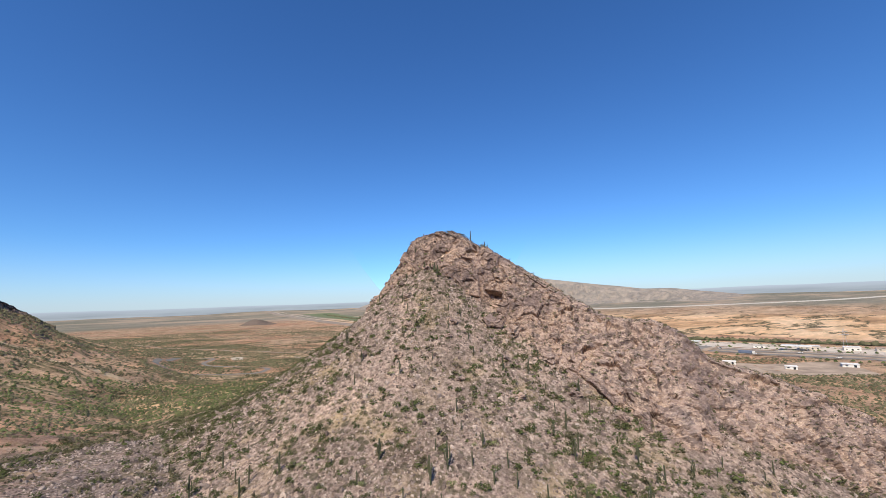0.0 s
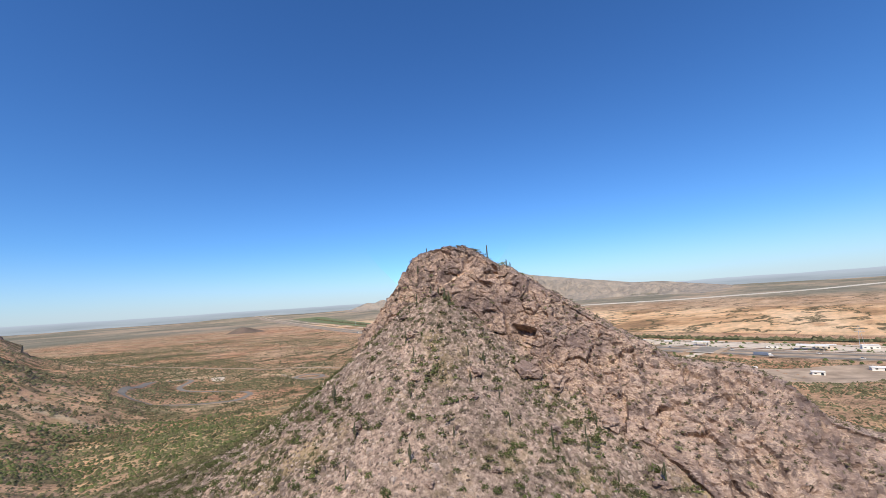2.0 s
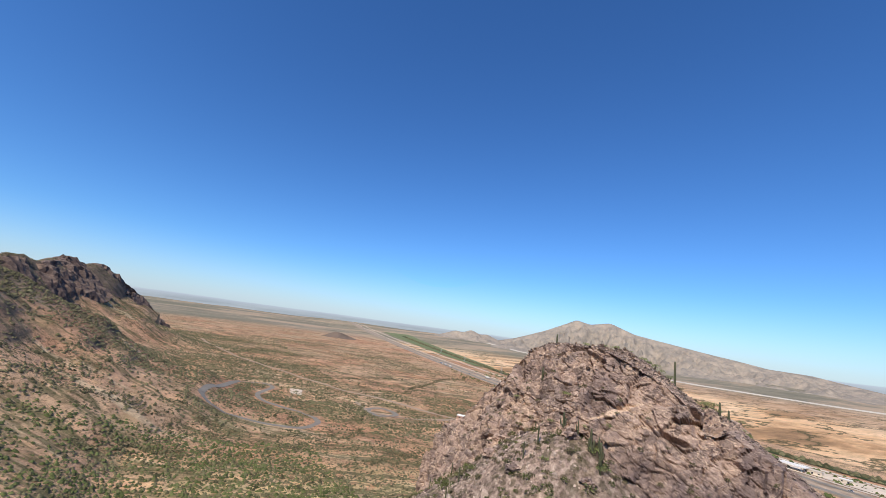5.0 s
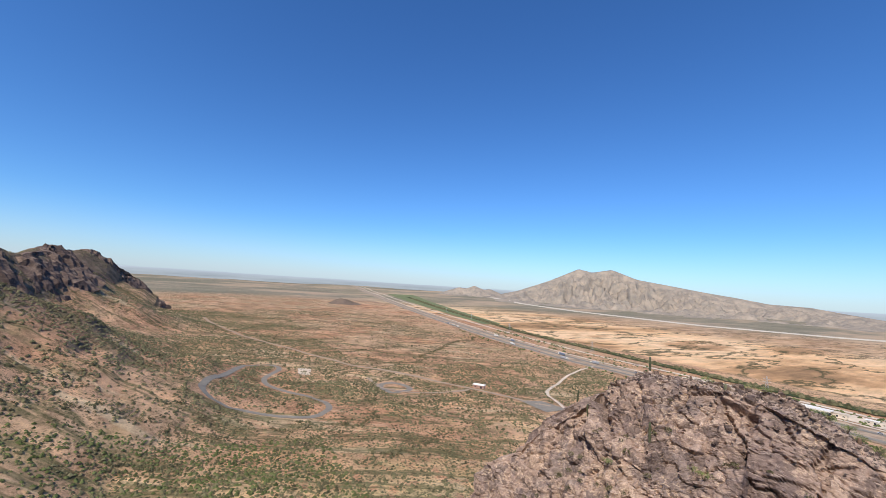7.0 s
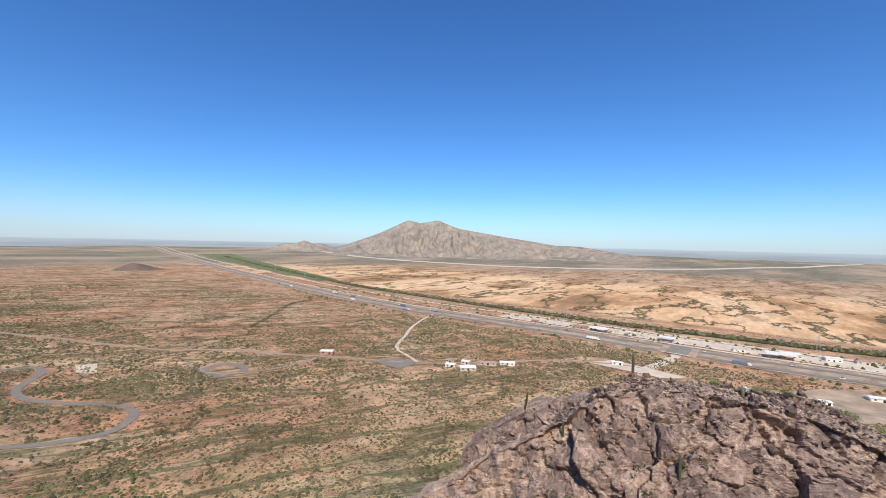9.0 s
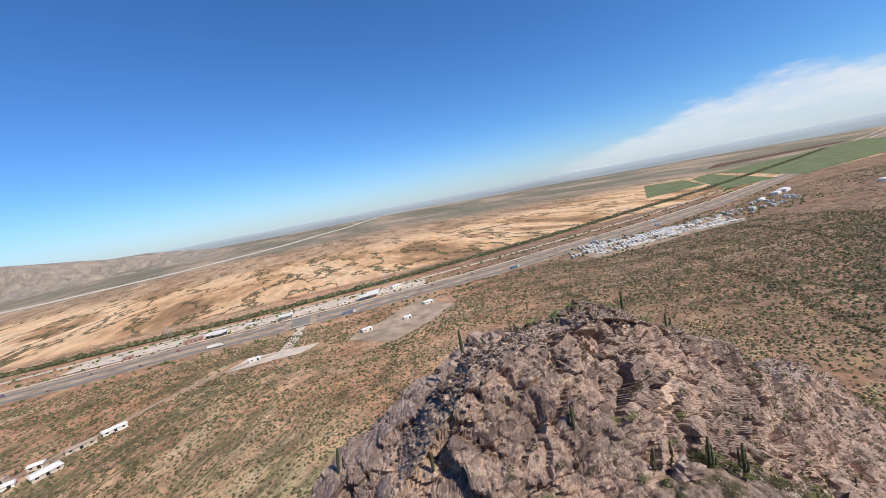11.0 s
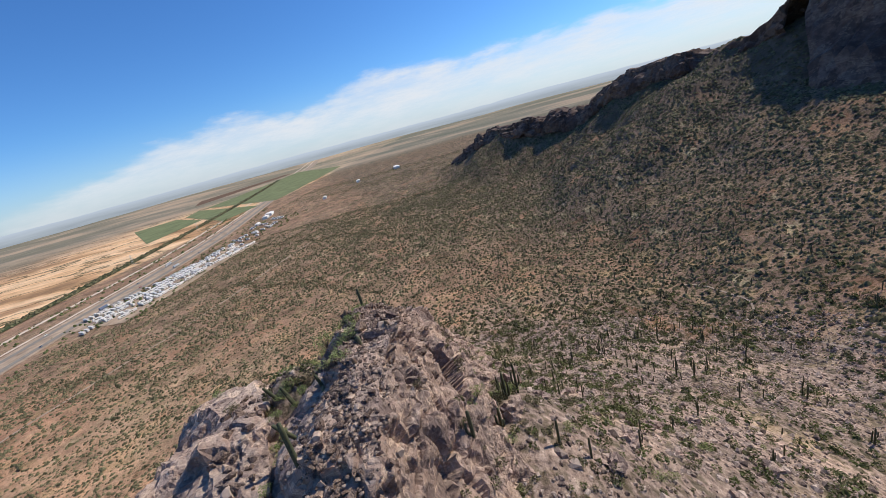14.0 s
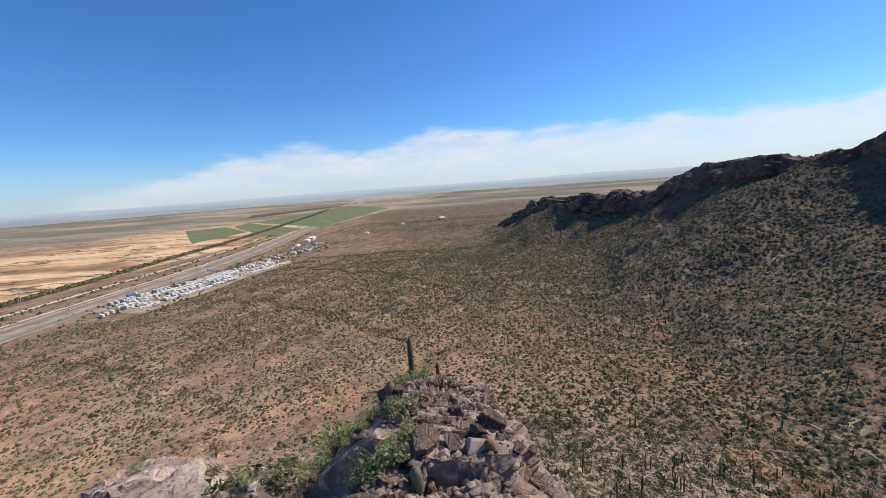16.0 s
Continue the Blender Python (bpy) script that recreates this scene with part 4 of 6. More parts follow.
def dome(rng):
    """A lumpy closed clump of 14 triangles, about one metre across."""
    ring = [(math.cos(k * 1.0472 + rng.uniform(-0.2, 0.2)) * rng.uniform(0.36, 0.56), math.sin(k * 1.0472) * rng.uniform(0.36, 0.56), 0.02 + rng.uniform(0, 0.12)) for k in range(6)]
    up = [(x * 0.62 + rng.uniform(-0.06, 0.06), y * 0.62 + rng.uniform(-0.06, 0.06), 0.34 + rng.uniform(-0.06, 0.14)) for x, y, z in ring[::2]]
    v = ring + up + [(0, 0, 0.52)]
    f = [(0, 1, 6), (1, 2, 7), (1, 7, 6), (2, 3, 7), (3, 4, 8), (3, 8, 7), (4, 5, 8), (5, 0, 6), (5, 6, 8), (6, 7, 9), (7, 8, 9), (8, 6, 9)]
    return np.array(v), np.array(f)


def scatter(name, templates, pos, size, mat, label, category, rng, tall=1.0):
    """Many plants or stones in one mesh: each place takes a template, turned and scaled."""
    V, F, base = [], [], 0
    pick = rng.integers(0, len(templates), len(pos))
    ang = rng.uniform(0, 2 * math.pi, len(pos))
    hs = size * tall * rng.uniform(0.8, 1.25, len(pos))
    for t, (tv, tf) in enumerate(templates):
        sel = np.where(pick == t)[0]
        if not len(sel):
            continue
        c, s = np.cos(ang[sel])[:, None], np.sin(ang[sel])[:, None]
        x, y, z = tv.T
        vx = (x * c - y * s) * size[sel][:, None] + pos[sel, 0:1]
        vy = (x * s + y * c) * size[sel][:, None] + pos[sel, 1:2]
        vz = z * hs[sel][:, None] + pos[sel, 2:3]
        V.append(np.stack([vx, vy, vz], -1).reshape(-1, 3))
        F.append((tf[None] + (np.arange(len(sel)) * len(tv))[:, None, None] + base).reshape(-1, 3))
        base += len(sel) * len(tv)
    ob = new(name, mesh_np(name, np.concatenate(V), np.concatenate(F)))
    ob.data.materials.append(mat)
    return tagged(ob, label, category, kind="stuff")


RNG = random.Random(7)
NRG = np.random.default_rng(7)
TUFT_NEAR = [(v, np.arange(len(v)).reshape(-1, 3)) for v in (tuft(110, 1.1, 0.075, RNG) for _ in range(5))]
DOMES = [dome(RNG) for _ in range(8)]


def leafy(rng, n):
    """A bush of a low clump with loose leaf triangles all over it."""
    dv, df = dome(rng)
    tv = tuft(n, 1.15, 0.125, rng)
    return np.concatenate([dv * 0.5, tv]), np.concatenate([df, np.arange(len(tv)).reshape(-1, 3) + len(dv)])


TUFT_MID = [leafy(RNG, 26) for _ in range(6)]


def places(n, x0, x1, y0, y1, clump, seed, keep=None):
    """Random places on the ground, thicker where the clump noise is high."""
    x, y = NRG.uniform(x0, x1, n), NRG.uniform(y0, y1, n)
    d = 0.5 + 0.5 * fbm(x / clump, y / (clump * 1.8), x * 0, 3, seed)
    ok = NRG.uniform(0, 1, n) < np.clip(d * 1.5 - 0.15, 0.08, 1)
    if keep is not None:
        ok &= keep(x, y)
    x, y = x[ok], y[ok]
    return np.stack([x, y, ground_z(x, y)], 1)


def off_road(x, y):
    """Clear of the highway strip, the roads and the lots."""
    ok = np.ones(x.shape, bool)
    for line, w in ((HWY, 52), (LOOP, 6), (LONG_ROAD, 5), ([(-366, 168), (-335, 168)], 18), ([(-270, 285), (-238, 288)], 20),
                    ([(40, 410), (115, 480)], 34), ([(-100, 446), (-30, 436)], 16), ([(390, 520), (680, 500)], 48)):
        d, _, _ = along([(*p, 0) for p in line], x, y)
        ok &= d > w
    return ok


def mound(rng):
    """A low clump of six triangles, about one metre across."""
    ring = [(math.cos(k * 1.0472) * rng.uniform(0.32, 0.58), math.sin(k * 1.0472 + rng.uniform(-0.2, 0.2)) * rng.uniform(0.32, 0.58), rng.uniform(-0.05, 0.16)) for k in range(6)]
    return np.array(ring + [(rng.uniform(-0.12, 0.12), rng.uniform(-0.12, 0.12), 0.5)]), np.array([(k, (k + 1) % 6, 6) for k in range(6)])


MOUNDS = [mound(RNG) for _ in range(8)]
TUFT_LOW = [leafy(RNG, 17) for _ in range(6)]


def scrub_places(n, x0, x1, y0, y1, seed, most=1.0):
    """Places of the scrub cover: thicker on the slope below the mountain and along the washes."""
    x, y = NRG.uniform(x0, x1, n), NRG.uniform(y0, y1, n)
    zero = x * 0
    patch = fbm(x / 46, y / 70, zero, 4, seed) + 0.5 * fbm(x / 12, y / 12, zero, 2, seed + 3)
    slope = sstep(150, -60, y - 0.45 * x + 70 * vnoise(x / 90, y / 90, zero, 66)) * sstep(50, 150, x)
    rows = 0.5 + 0.5 * vnoise((0.3 * x + y) / 13, (x - 0.3 * y) / 75, zero, 67)
    dens = np.clip(0.55 + 0.30 * patch + 0.12 * sstep(60, -60, x) + 0.5 * slope + 0.2 * sstep(80, 200, x) + 1.4 * (rows - 0.5), 0.12, 1) * most
    d, _, _ = along([(q[0], q[1], 0) for q in CREST], x, y)
    ok = (NRG.uniform(0, 1, n) < dens) & off_road(x, y) & ((d > 7) | (NRG.uniform(0, 1, n) < 0.3))
    x, y = x[ok], y[ok]
    return np.stack([x, y, ground_z(x, y)], 1)


p = scrub_places(300000, -460, 700, -290, 575, 53)
reach = np.hypot(p[:, 0] - 40, p[:, 1] - 30) + 30 * vnoise(p[:, 0] / 9, p[:, 1] / 9, p[:, 0] * 0, 68)
kinds = NRG.uniform(0, 1, len(p))
on_slope = sstep(150, -60, p[:, 1] - 0.45 * p[:, 0]) * sstep(50, 150, p[:, 0])
front = (np.hypot(p[:, 0] - 70, p[:, 1] - 15) < 75) & (p[:, 1] < 60)
thin = np.where(front, kinds > 0.2, (reach < 280) | (NRG.uniform(0, 1, len(p)) < 0.58))
p, reach, kinds, on_slope = p[thin], reach[thin], kinds[thin], on_slope[thin]
beside_crag = np.hypot(p[:, 0] - 20, p[:, 1] - 62) < 32
near, mid = (reach < 135) & ~beside_crag, (reach >= 135) & (reach < 300)
big = NRG.uniform(0.9, 2.3, len(p)) * np.where(NRG.uniform(0, 1, len(p)) > 0.9, 1.35, 1.0) * (1 + 0.12 * on_slope)
small = NRG.uniform(0.45, 1.15, len(p))
for label, pick, stock, mat, size, tag in (("slope_scrub", near & (kinds < 0.5), TUFT_MID, SCRUB, big, "olive scrub scattered over the stony slopes"), ("low_bursage", near & (kinds >= 0.5) & (kinds < 0.8), TUFT_LOW, SAGE, small, "low dry grey-brown brush between the stones"),
                                      ("palo_verde_scrub", near & (kinds >= 0.8), TUFT_MID, GREEN, big * 1.1, "green bushes dotted over the knob"),
                                      ("crag_foot_scrub", beside_crag & (kinds < 0.6), TUFT_NEAR, SCRUB, big * 0.8, "olive scrub at the foot of the crag"), ("crag_foot_bushes", beside_crag & (kinds >= 0.6), TUFT_NEAR, GREEN, big * 0.8, "green bushes at the foot of the crag"),
                                      ("creosote_flat", mid & (kinds < 0.58), MOUNDS, SCRUB, big, "creosote bushes across the desert flat"), ("dry_brush", mid & (kinds >= 0.58), MOUNDS, SAGE, small * 1.2, "low dry brush across the desert flat"),
                                      ("outer_creosote", (reach >= 300) & (kinds < 0.66), MOUNDS, SCRUB, big * 1.35, "creosote bushes across the outer desert flat"), ("outer_brush", (reach >= 300) & (kinds >= 0.66), MOUNDS, SAGE, small * 1.9, "low dry brush across the outer desert flat")):
    scatter(label, stock, p[pick], size[pick], mat, tag, "scrub", NRG, 0.9)
p = places(14000, -170, 230, -140, 190, 18, 52, lambda x, y: (np.hypot(x - 45, y - 30) < 150) & (along([(q[0], q[1], 0) for q in CREST], x, y)[0] > 7))
scatter("knob_brush", TUFT_LOW, p[::2], NRG.uniform(0.35, 1.0, len(p[::2])), SAGE, "small dry shrubs between the stones of the knob", "scrub", NRG, 0.9)
p = places(40000, -1150, -330, -300, 160, 60, 51, off_road)
scatter("western_brush", MOUNDS, p, NRG.uniform(1.2, 3.2, len(p)), SCRUB, "olive brush over the western slope", "scrub", NRG, 0.8)
p = places(12000, -230, 70, -180, 60, 30, 56, lambda x, y: off_road(x, y) & (np.hypot(x - 40, y - 30) > 150))
scatter("valley_green", MOUNDS, p, NRG.uniform(0.9, 2.6, len(p)), GREEN, "green bushes thick in the valley below the knob", "scrub", NRG, 0.9)
p = places(17000, 250, 960, -330, 130, 60, 55, lambda x, y: (x > 700) | (y < -120))
scatter("ridge_scrub", MOUNDS, p, NRG.uniform(1.4, 3.4, len(p)), SCRUB, "dense olive brush on the slope under the ridge", "scrub", NRG, 0.8)
p = places(60000, -1300, 1400, -190, 640, 110, 54, lambda x, y: off_road(x, y) & ((x < -460) | (x > 680) | (y > 575)))
scatter("far_creosote", MOUNDS, p, NRG.uniform(1.6, 4.0, len(p)), SCRUB, "creosote bushes on the farther flat", "scrub", NRG, 0.75)
p = places(1400, -25, 140, -45, 52, 9, 57, lambda x, y: along([(q[0], q[1], 0) for q in CREST], x, y)[0] > 9)
scatter("knob_bushes", TUFT_NEAR, p, NRG.uniform(0.9, 2.4, len(p)), GREEN, "olive green bushes dotted over the stony front slope", "scrub", NRG, 0.9)
# green lines of bushes in the dry washes below the knob
WASHES = [[(-400, 165), (-339, 134), (-287, 118), (-258, 99), (-242, 75), (-224, 54), (-211, 34), (-204, 15), (-205, -4), (-202, -25), (-206, -60)], [(-243, -90), (-246, -50), (-245, -35), (-240, -20), (-241, 3), (-255, 23), (-257, 45), (-252, 66)],
          [(-240, 260), (-223, 192), (-212, 144), (-204, 113), (-183, 84), (-165, 50)], [(-813, 626), (-660, 414), (-551, 298), (-472, 255), (-469, 206), (-470, 165)], [(-330, 420), (-300, 300), (-292, 220), (-300, 150)], [(-120, 420), (-140, 300), (-130, 200), (-95, 130)],
          [(-620, 300), (-560, 180), (-540, 90), (-560, 0)], [(60, 480), (40, 360), (20, 260), (0, 190)], [(260, 470), (240, 360), (200, 260), (160, 190)], [(-720, 200), (-660, 110), (-640, 20)], [(430, 480), (400, 330), (330, 220), (270, 130)], [(620, 470), (560, 320), (480, 200), (400, 110)]]
wx, wy = [], []
for line in WASHES:
    q = np.array(line, float)
    s0 = np.concatenate([[0], np.cumsum(np.hypot(*np.diff(q, axis=0).T))])
    u = NRG.uniform(0, s0[-1], int(s0[-1] * 1.6))
    wide = 1.5 + 3.0 * (0.5 + 0.5 * vnoise(u / 40, u * 0, u * 0, 71))
    wx.append(np.interp(u, s0, q[:, 0]) + 7 * vnoise(u / 28, u * 0, u * 0, 72) + NRG.normal(0, 1, len(u)) * wide)
    wy.append(np.interp(u, s0, q[:, 1]) + 7 * vnoise(u / 31, u * 0, u * 0, 73) + NRG.normal(0, 1, len(u)) * wide)
wx, wy = np.concatenate(wx), np.concatenate(wy)
ok = off_road(wx, wy)
wx, wy = wx[ok], wy[ok]
scatter("wash_bushes", TUFT_LOW, np.stack([wx, wy, ground_z(wx, wy)], 1), NRG.uniform(1.0, 2.9, len(wx)), SCRUB, "green bushes in lines along the dry washes", "scrub", NRG, 0.85)
# trees along the canal
cx = NRG.uniform(-2600, 2400, 2600)
cy = np.interp(cx, [q[0] for q in CANAL], [q[1] for q in CANAL]) + NRG.uniform(-14, 14, len(cx))
scatter("canal_trees", DOMES, np.stack([cx, cy, ground_z(cx, cy) + 0.5], 1), NRG.uniform(4, 9, len(cx)), SCRUB, "dark green trees in a line along the canal", "trees", NRG, 0.9)
# roadside and trailer-park trees
hx = NRG.uniform(-900, 1200, 900)
hy = np.interp(hx, [q[0] for q in HWY], [q[1] for q in HWY]) + NRG.choice([-42, 48, 82, 96], len(hx)) + NRG.uniform(-8, 8, len(hx))
scatter("roadside_trees", DOMES, np.stack([hx, hy, ground_z(hx, hy) + 0.3], 1), NRG.uniform(2.5, 6, len(hx)), GREEN, "scattered mesquite trees along the highway", "trees", NRG, 0.9)
tx = NRG.uniform(372, 920, 420)
ty = NRG.uniform(462, 580, 420)
scatter("trailer_park_trees", DOMES, np.stack([tx, ty, ground_z(tx, ty) + 0.4], 1), NRG.uniform(2, 5, 420), GREEN, "small trees between the trailers", "trees", NRG, 1.0)


# ---- stones ----
def stone(rng, n=1):
    """An angular stone of 20 triangles."""
    bm = bmesh.new()
    bmesh.ops.create_icosphere(bm, subdivisions=n, radius=0.5)
    for v in bm.verts:
        v.co *= rng.uniform(0.7, 1.15)
        v.co.z *= 0.7
    for _ in range(3):
        nrm = Vector((rng.gauss(0, 1), rng.gauss(0, 1), rng.gauss(0, 0.8))).normalized()
        for v in bm.verts:
            d = v.co.dot(nrm) - rng.uniform(0.26, 0.34)
            if d > 0:
                v.co -= nrm * d
    bm.verts.ensure_lookup_table()
    v, f = np.array([q.co[:] for q in bm.verts]), np.array([[w.index for w in q.verts] for q in bm.faces])
    bm.free()
    return v, f


STONES = [stone(RNG) for _ in range(9)]
SCREE = scree_material("scree_stone", (0.12, 0.087, 0.073), (0.62, 0.485, 0.39))


def chip(rng):
    """A rough stone of eight triangles, about one metre across."""
    ring = [(math.cos(k * 1.571 + rng.uniform(-0.35, 0.35)) * rng.uniform(0.35, 0.6), math.sin(k * 1.571 + rng.uniform(-0.35, 0.35)) * rng.uniform(0.35, 0.6), rng.uniform(0.05, 0.3)) for k in range(4)]
    top = [(x * rng.uniform(0.35, 0.8), y * rng.uniform(0.35, 0.8), rng.uniform(0.35, 0.6)) for x, y, z in ring[::2]]
    low = [(x * 1.05, y * 1.05, -0.3) for x, y, z in ring]
    f = [(0, 1, 4), (1, 2, 5), (1, 5, 4), (2, 3, 5), (3, 0, 4), (3, 4, 5)]
    for k in range(4):
        f += [(k + 6, (k + 1) % 4 + 6, (k + 1) % 4), (k + 6, (k + 1) % 4, k)]
    return np.array(ring + top + low), np.array(f)


CHIPS = [chip(RNG) for _ in range(12)]
p = places(62000, -60, 170, -90, 80, 14, 61, lambda x, y: (np.hypot(x - 50, y - 20) < 112))
scatter("scree", CHIPS, p, NRG.uniform(0.18, 0.85, len(p)) * (1 + 1.2 * (NRG.uniform(0, 1, len(p)) > 0.93)), SCREE, "grey-brown scree and loose stones on the slopes", "stones", NRG, 0.8)


def lumpy(seed, detail=3):
    """A weathered outcrop of fractured rock, about two metres across."""
    bm = bmesh.new()
    bmesh.ops.create_icosphere(bm, subdivisions=detail, radius=1.0)
    P = np.array([v.co[:] for v in bm.verts])
    f1, f2, idn, slant = cells(P[:, 0] * 1.3 + seed, P[:, 1] * 1.3, P[:, 2] * 1.0, 70 + seed)
    g1, g2, idm, lean = cells(P[:, 0] * 3 + seed, P[:, 1] * 3, P[:, 2] * 2.4, 80 + seed)
    k = 0.85 + (idn - 0.5) * 0.4 + slant * 0.5 + (idm - 0.5) * 0.12 + lean * 0.16 - 0.1 * np.clip(1 - (f2 - f1) / 0.15, 0, 1) + fbm(P[:, 0] * 2, P[:, 1] * 2, P[:, 2] * 2 + seed, 3, seed) * 0.1
    for v, q in zip(bm.verts, k):
        v.co *= q
        v.co.z *= 0.75
    me = bpy.data.meshes.new("outcrop_rock")
    bm.to_mesh(me)
    bm.free()
    me.materials.append(ROCK)
    return me


OUTCROPS = [lumpy(s) for s in range(6)]
SPOTS = [(30, 30, 2.2), (42, 22, 1.6), (52, 34, 2.4), (60, 46, 4.2), (66, 50, 3.6), (56, 28, 1.5), (22, 34, 1.6), (12, 36, 2.0), (4, 38, 2.4), (-4, 40, 3.0), (-10, 42, 3.2), (-14, 38, 2.2), (26, 18, 1.4), (38, 6, 1.8), (50, 12, 1.5),
         (72, 38, 2.6), (80, 52, 3.6), (88, 58, 3.8), (96, 62, 4.4), (104, 66, 4.6), (112, 70, 4.0), (120, 80, 4.4), (128, 84, 3.4), (92, 46, 2.2), (104, 50, 1.8), (70, 20, 1.4), (84, 30, 1.7), (62, 8, 1.3), (20, 46, 2.2), (26, 44, 1.8), (34, 40, 1.4),
         (140, 96, 3.6), (148, 100, 3.0), (10, 76, 2.2), (20, 80, 2.6), (30, 84, 2.0), (4, 70, 2.8), (42, 82, 2.4), (56, 84, 2.2), (-12, 56, 2.6), (-20, 50, 2.0), (14, 72, 3.0), (24, 75, 2.6), (46, 78, 2.0), (0, 60, 3.2), (38, 30, 1.0), (33, 22, 0.9)]
for k, (x, y, s) in enumerate(SPOTS):
    ob = new("rock_outcrop", OUTCROPS[k % 6])
    ob.matrix_world = pose(x, y, float(ground_z(x, y)) + s * 0.12, 0, 0, k * 67) @ Matrix.Diagonal((s, s * (0.8 + 0.05 * (k % 7)), s * (0.7 + 0.07 * (k % 5)), 1))
    tagged(ob, "weathered brown rock outcrop on the stony slope", "rock", "outcrops on the knob")


# ---- cacti ----
def ribbed(r, h, ribs=12, rings=9, bulge=0.06):
    """A ribbed upright column with a rounded top."""
    n = ribs * 2
    v, f = [], []
    for i in range(rings + 1):
        t = i / rings
        if t < 0.8:
            k = 0.86 + bulge * 2 * math.sin(t * 3.4)
            z = h * t
        else:
            a = (t - 0.8) / 0.2 * math.pi / 2
            k, z = (0.86 + bulge) * math.cos(a) + 0.02, h * 0.8 + (h * 0.2 if h < 1 else 0.2 * h * 0.9 + 0.02) * math.sin(a)
            if h > 1.6:
                z = h - r * 1.3 + r * 1.3 * math.sin(a) if i > rings * 0.8 else z
        for j in range(n):
            q = r * k * (1.0 if j % 2 else 0.84)
            v.append((q * math.cos(j * 2 * math.pi / n), q * math.sin(j * 2 * math.pi / n), z))
    for i in range(rings):
        for j in range(n):
            f.append((i * n + j, i * n + (j + 1) % n, (i + 1) * n + (j + 1) % n, (i + 1) * n + j))
    return mesh_np("column", np.array(v), np.array(f), True)


def arm_mesh(r, out, rise, n=10):
    """A cactus arm: out from the trunk, then up, with a round tip."""
    path = [(0, 0), (out * 0.5, 0.02), (out * 0.85, 0.12), (out, 0.4), (out * 1.02, 0.4 + rise * 0.5), (out * 1.03, 0.4 + rise * 0.93), (out * 1.03, 0.4 + rise)]
    rad = [0.8, 0.95, 1, 1, 1, 0.85, 0.12]
    v, f = [], []
    for i, ((a, z), q) in enumerate(zip(path, rad)):
        p0, p1 = path[max(0, i - 1)], path[min(len(path) - 1, i + 1)]
        d = Vector((p1[0] - p0[0], 0, p1[1] - p0[1])).normalized()
        side, up = Vector((0, 1, 0)), d.cross(Vector((0, 1, 0)))
        for j in range(n):
            an = j * 2 * math.pi / n
            k = r * q * (1 if j % 2 else 0.86)
            v.append(tuple(Vector((a, 0, z)) + side * (math.cos(an) * k) + up * (math.sin(an) * k)))
    for i in range(len(path) - 1):
        for j in range(n):
            f.append((i * n + j, i * n + (j + 1) % n, (i + 1) * n + (j + 1) % n, (i + 1) * n + j))
    return mesh_np("arm", np.array(v), np.array(f), True)


def saguaro(h, arms, label):
    root = new("saguaro")
    tagged(root, label, "cactus", "saguaros on the slopes")
    r = 0.15 + h * 0.015
    part("trunk", ribbed(r, h, 9), SAGUARO, root)
    for ang, z, out, rise in arms:
        a = part("arm", arm_mesh(r * 0.72, out, rise), SAGUARO, root)
        a.matrix_basis = pose(0, 0, z, 0, 0, ang)
    return root


TALL = "tall dark green ribbed saguaro cactus without arms on the slope"
ARMED = "dark green saguaro cactus with upturned arms on the slope"
KINDS = [saguaro(3.6, [], TALL), saguaro(2.4, [], "young single-stemmed saguaro cactus on the slope"), saguaro(4.6, [(20, 1.7, 0.55, 1.4), (200, 2.1, 0.5, 1.1)], ARMED),
         saguaro(5.2, [(80, 1.9, 0.6, 1.8), (250, 1.6, 0.55, 1.2), (330, 2.5, 0.5, 0.9)], ARMED), saguaro(4.0, [(140, 1.8, 0.5, 0.9)], "saguaro cactus with a single arm on the slope")]


def plant(kind, x, y, z=None, turn=0.0, size=1.0, lean=0.0):
    z = float(ground_z(x, y)) - 0.15 if z is None else z
    ob = copy_thing(kind, pose(x, y, z, lean, lean * 0.5, turn))
    ob.scale = (0.8 * size, 0.8 * size, size)
    return ob


sr = np.random.default_rng(31)
count = 0
while count < 250:
    x, y = (sr.uniform(20, 135), sr.uniform(-40, 70)) if count < 80 else (sr.uniform(40, 330), sr.uniform(-140, 70))
    d, _, _ = along([(q[0], q[1], 0) for q in CREST], np.array([x]), np.array([y]))
    dense = 0.5 + 0.5 * float(fbm(np.array([x / 40]), np.array([y / 40]), np.zeros(1), 2, 88)[0])
    if d[0] < 14 or sr.uniform() > dense * 1.2:
        continue
    plant(KINDS[int(sr.choice([0, 0, 0, 1, 1, 2, 3, 4]))], x, y, None, sr.uniform(0, 360), sr.uniform(0.75, 1.3), sr.uniform(-3, 3))
    count += 1
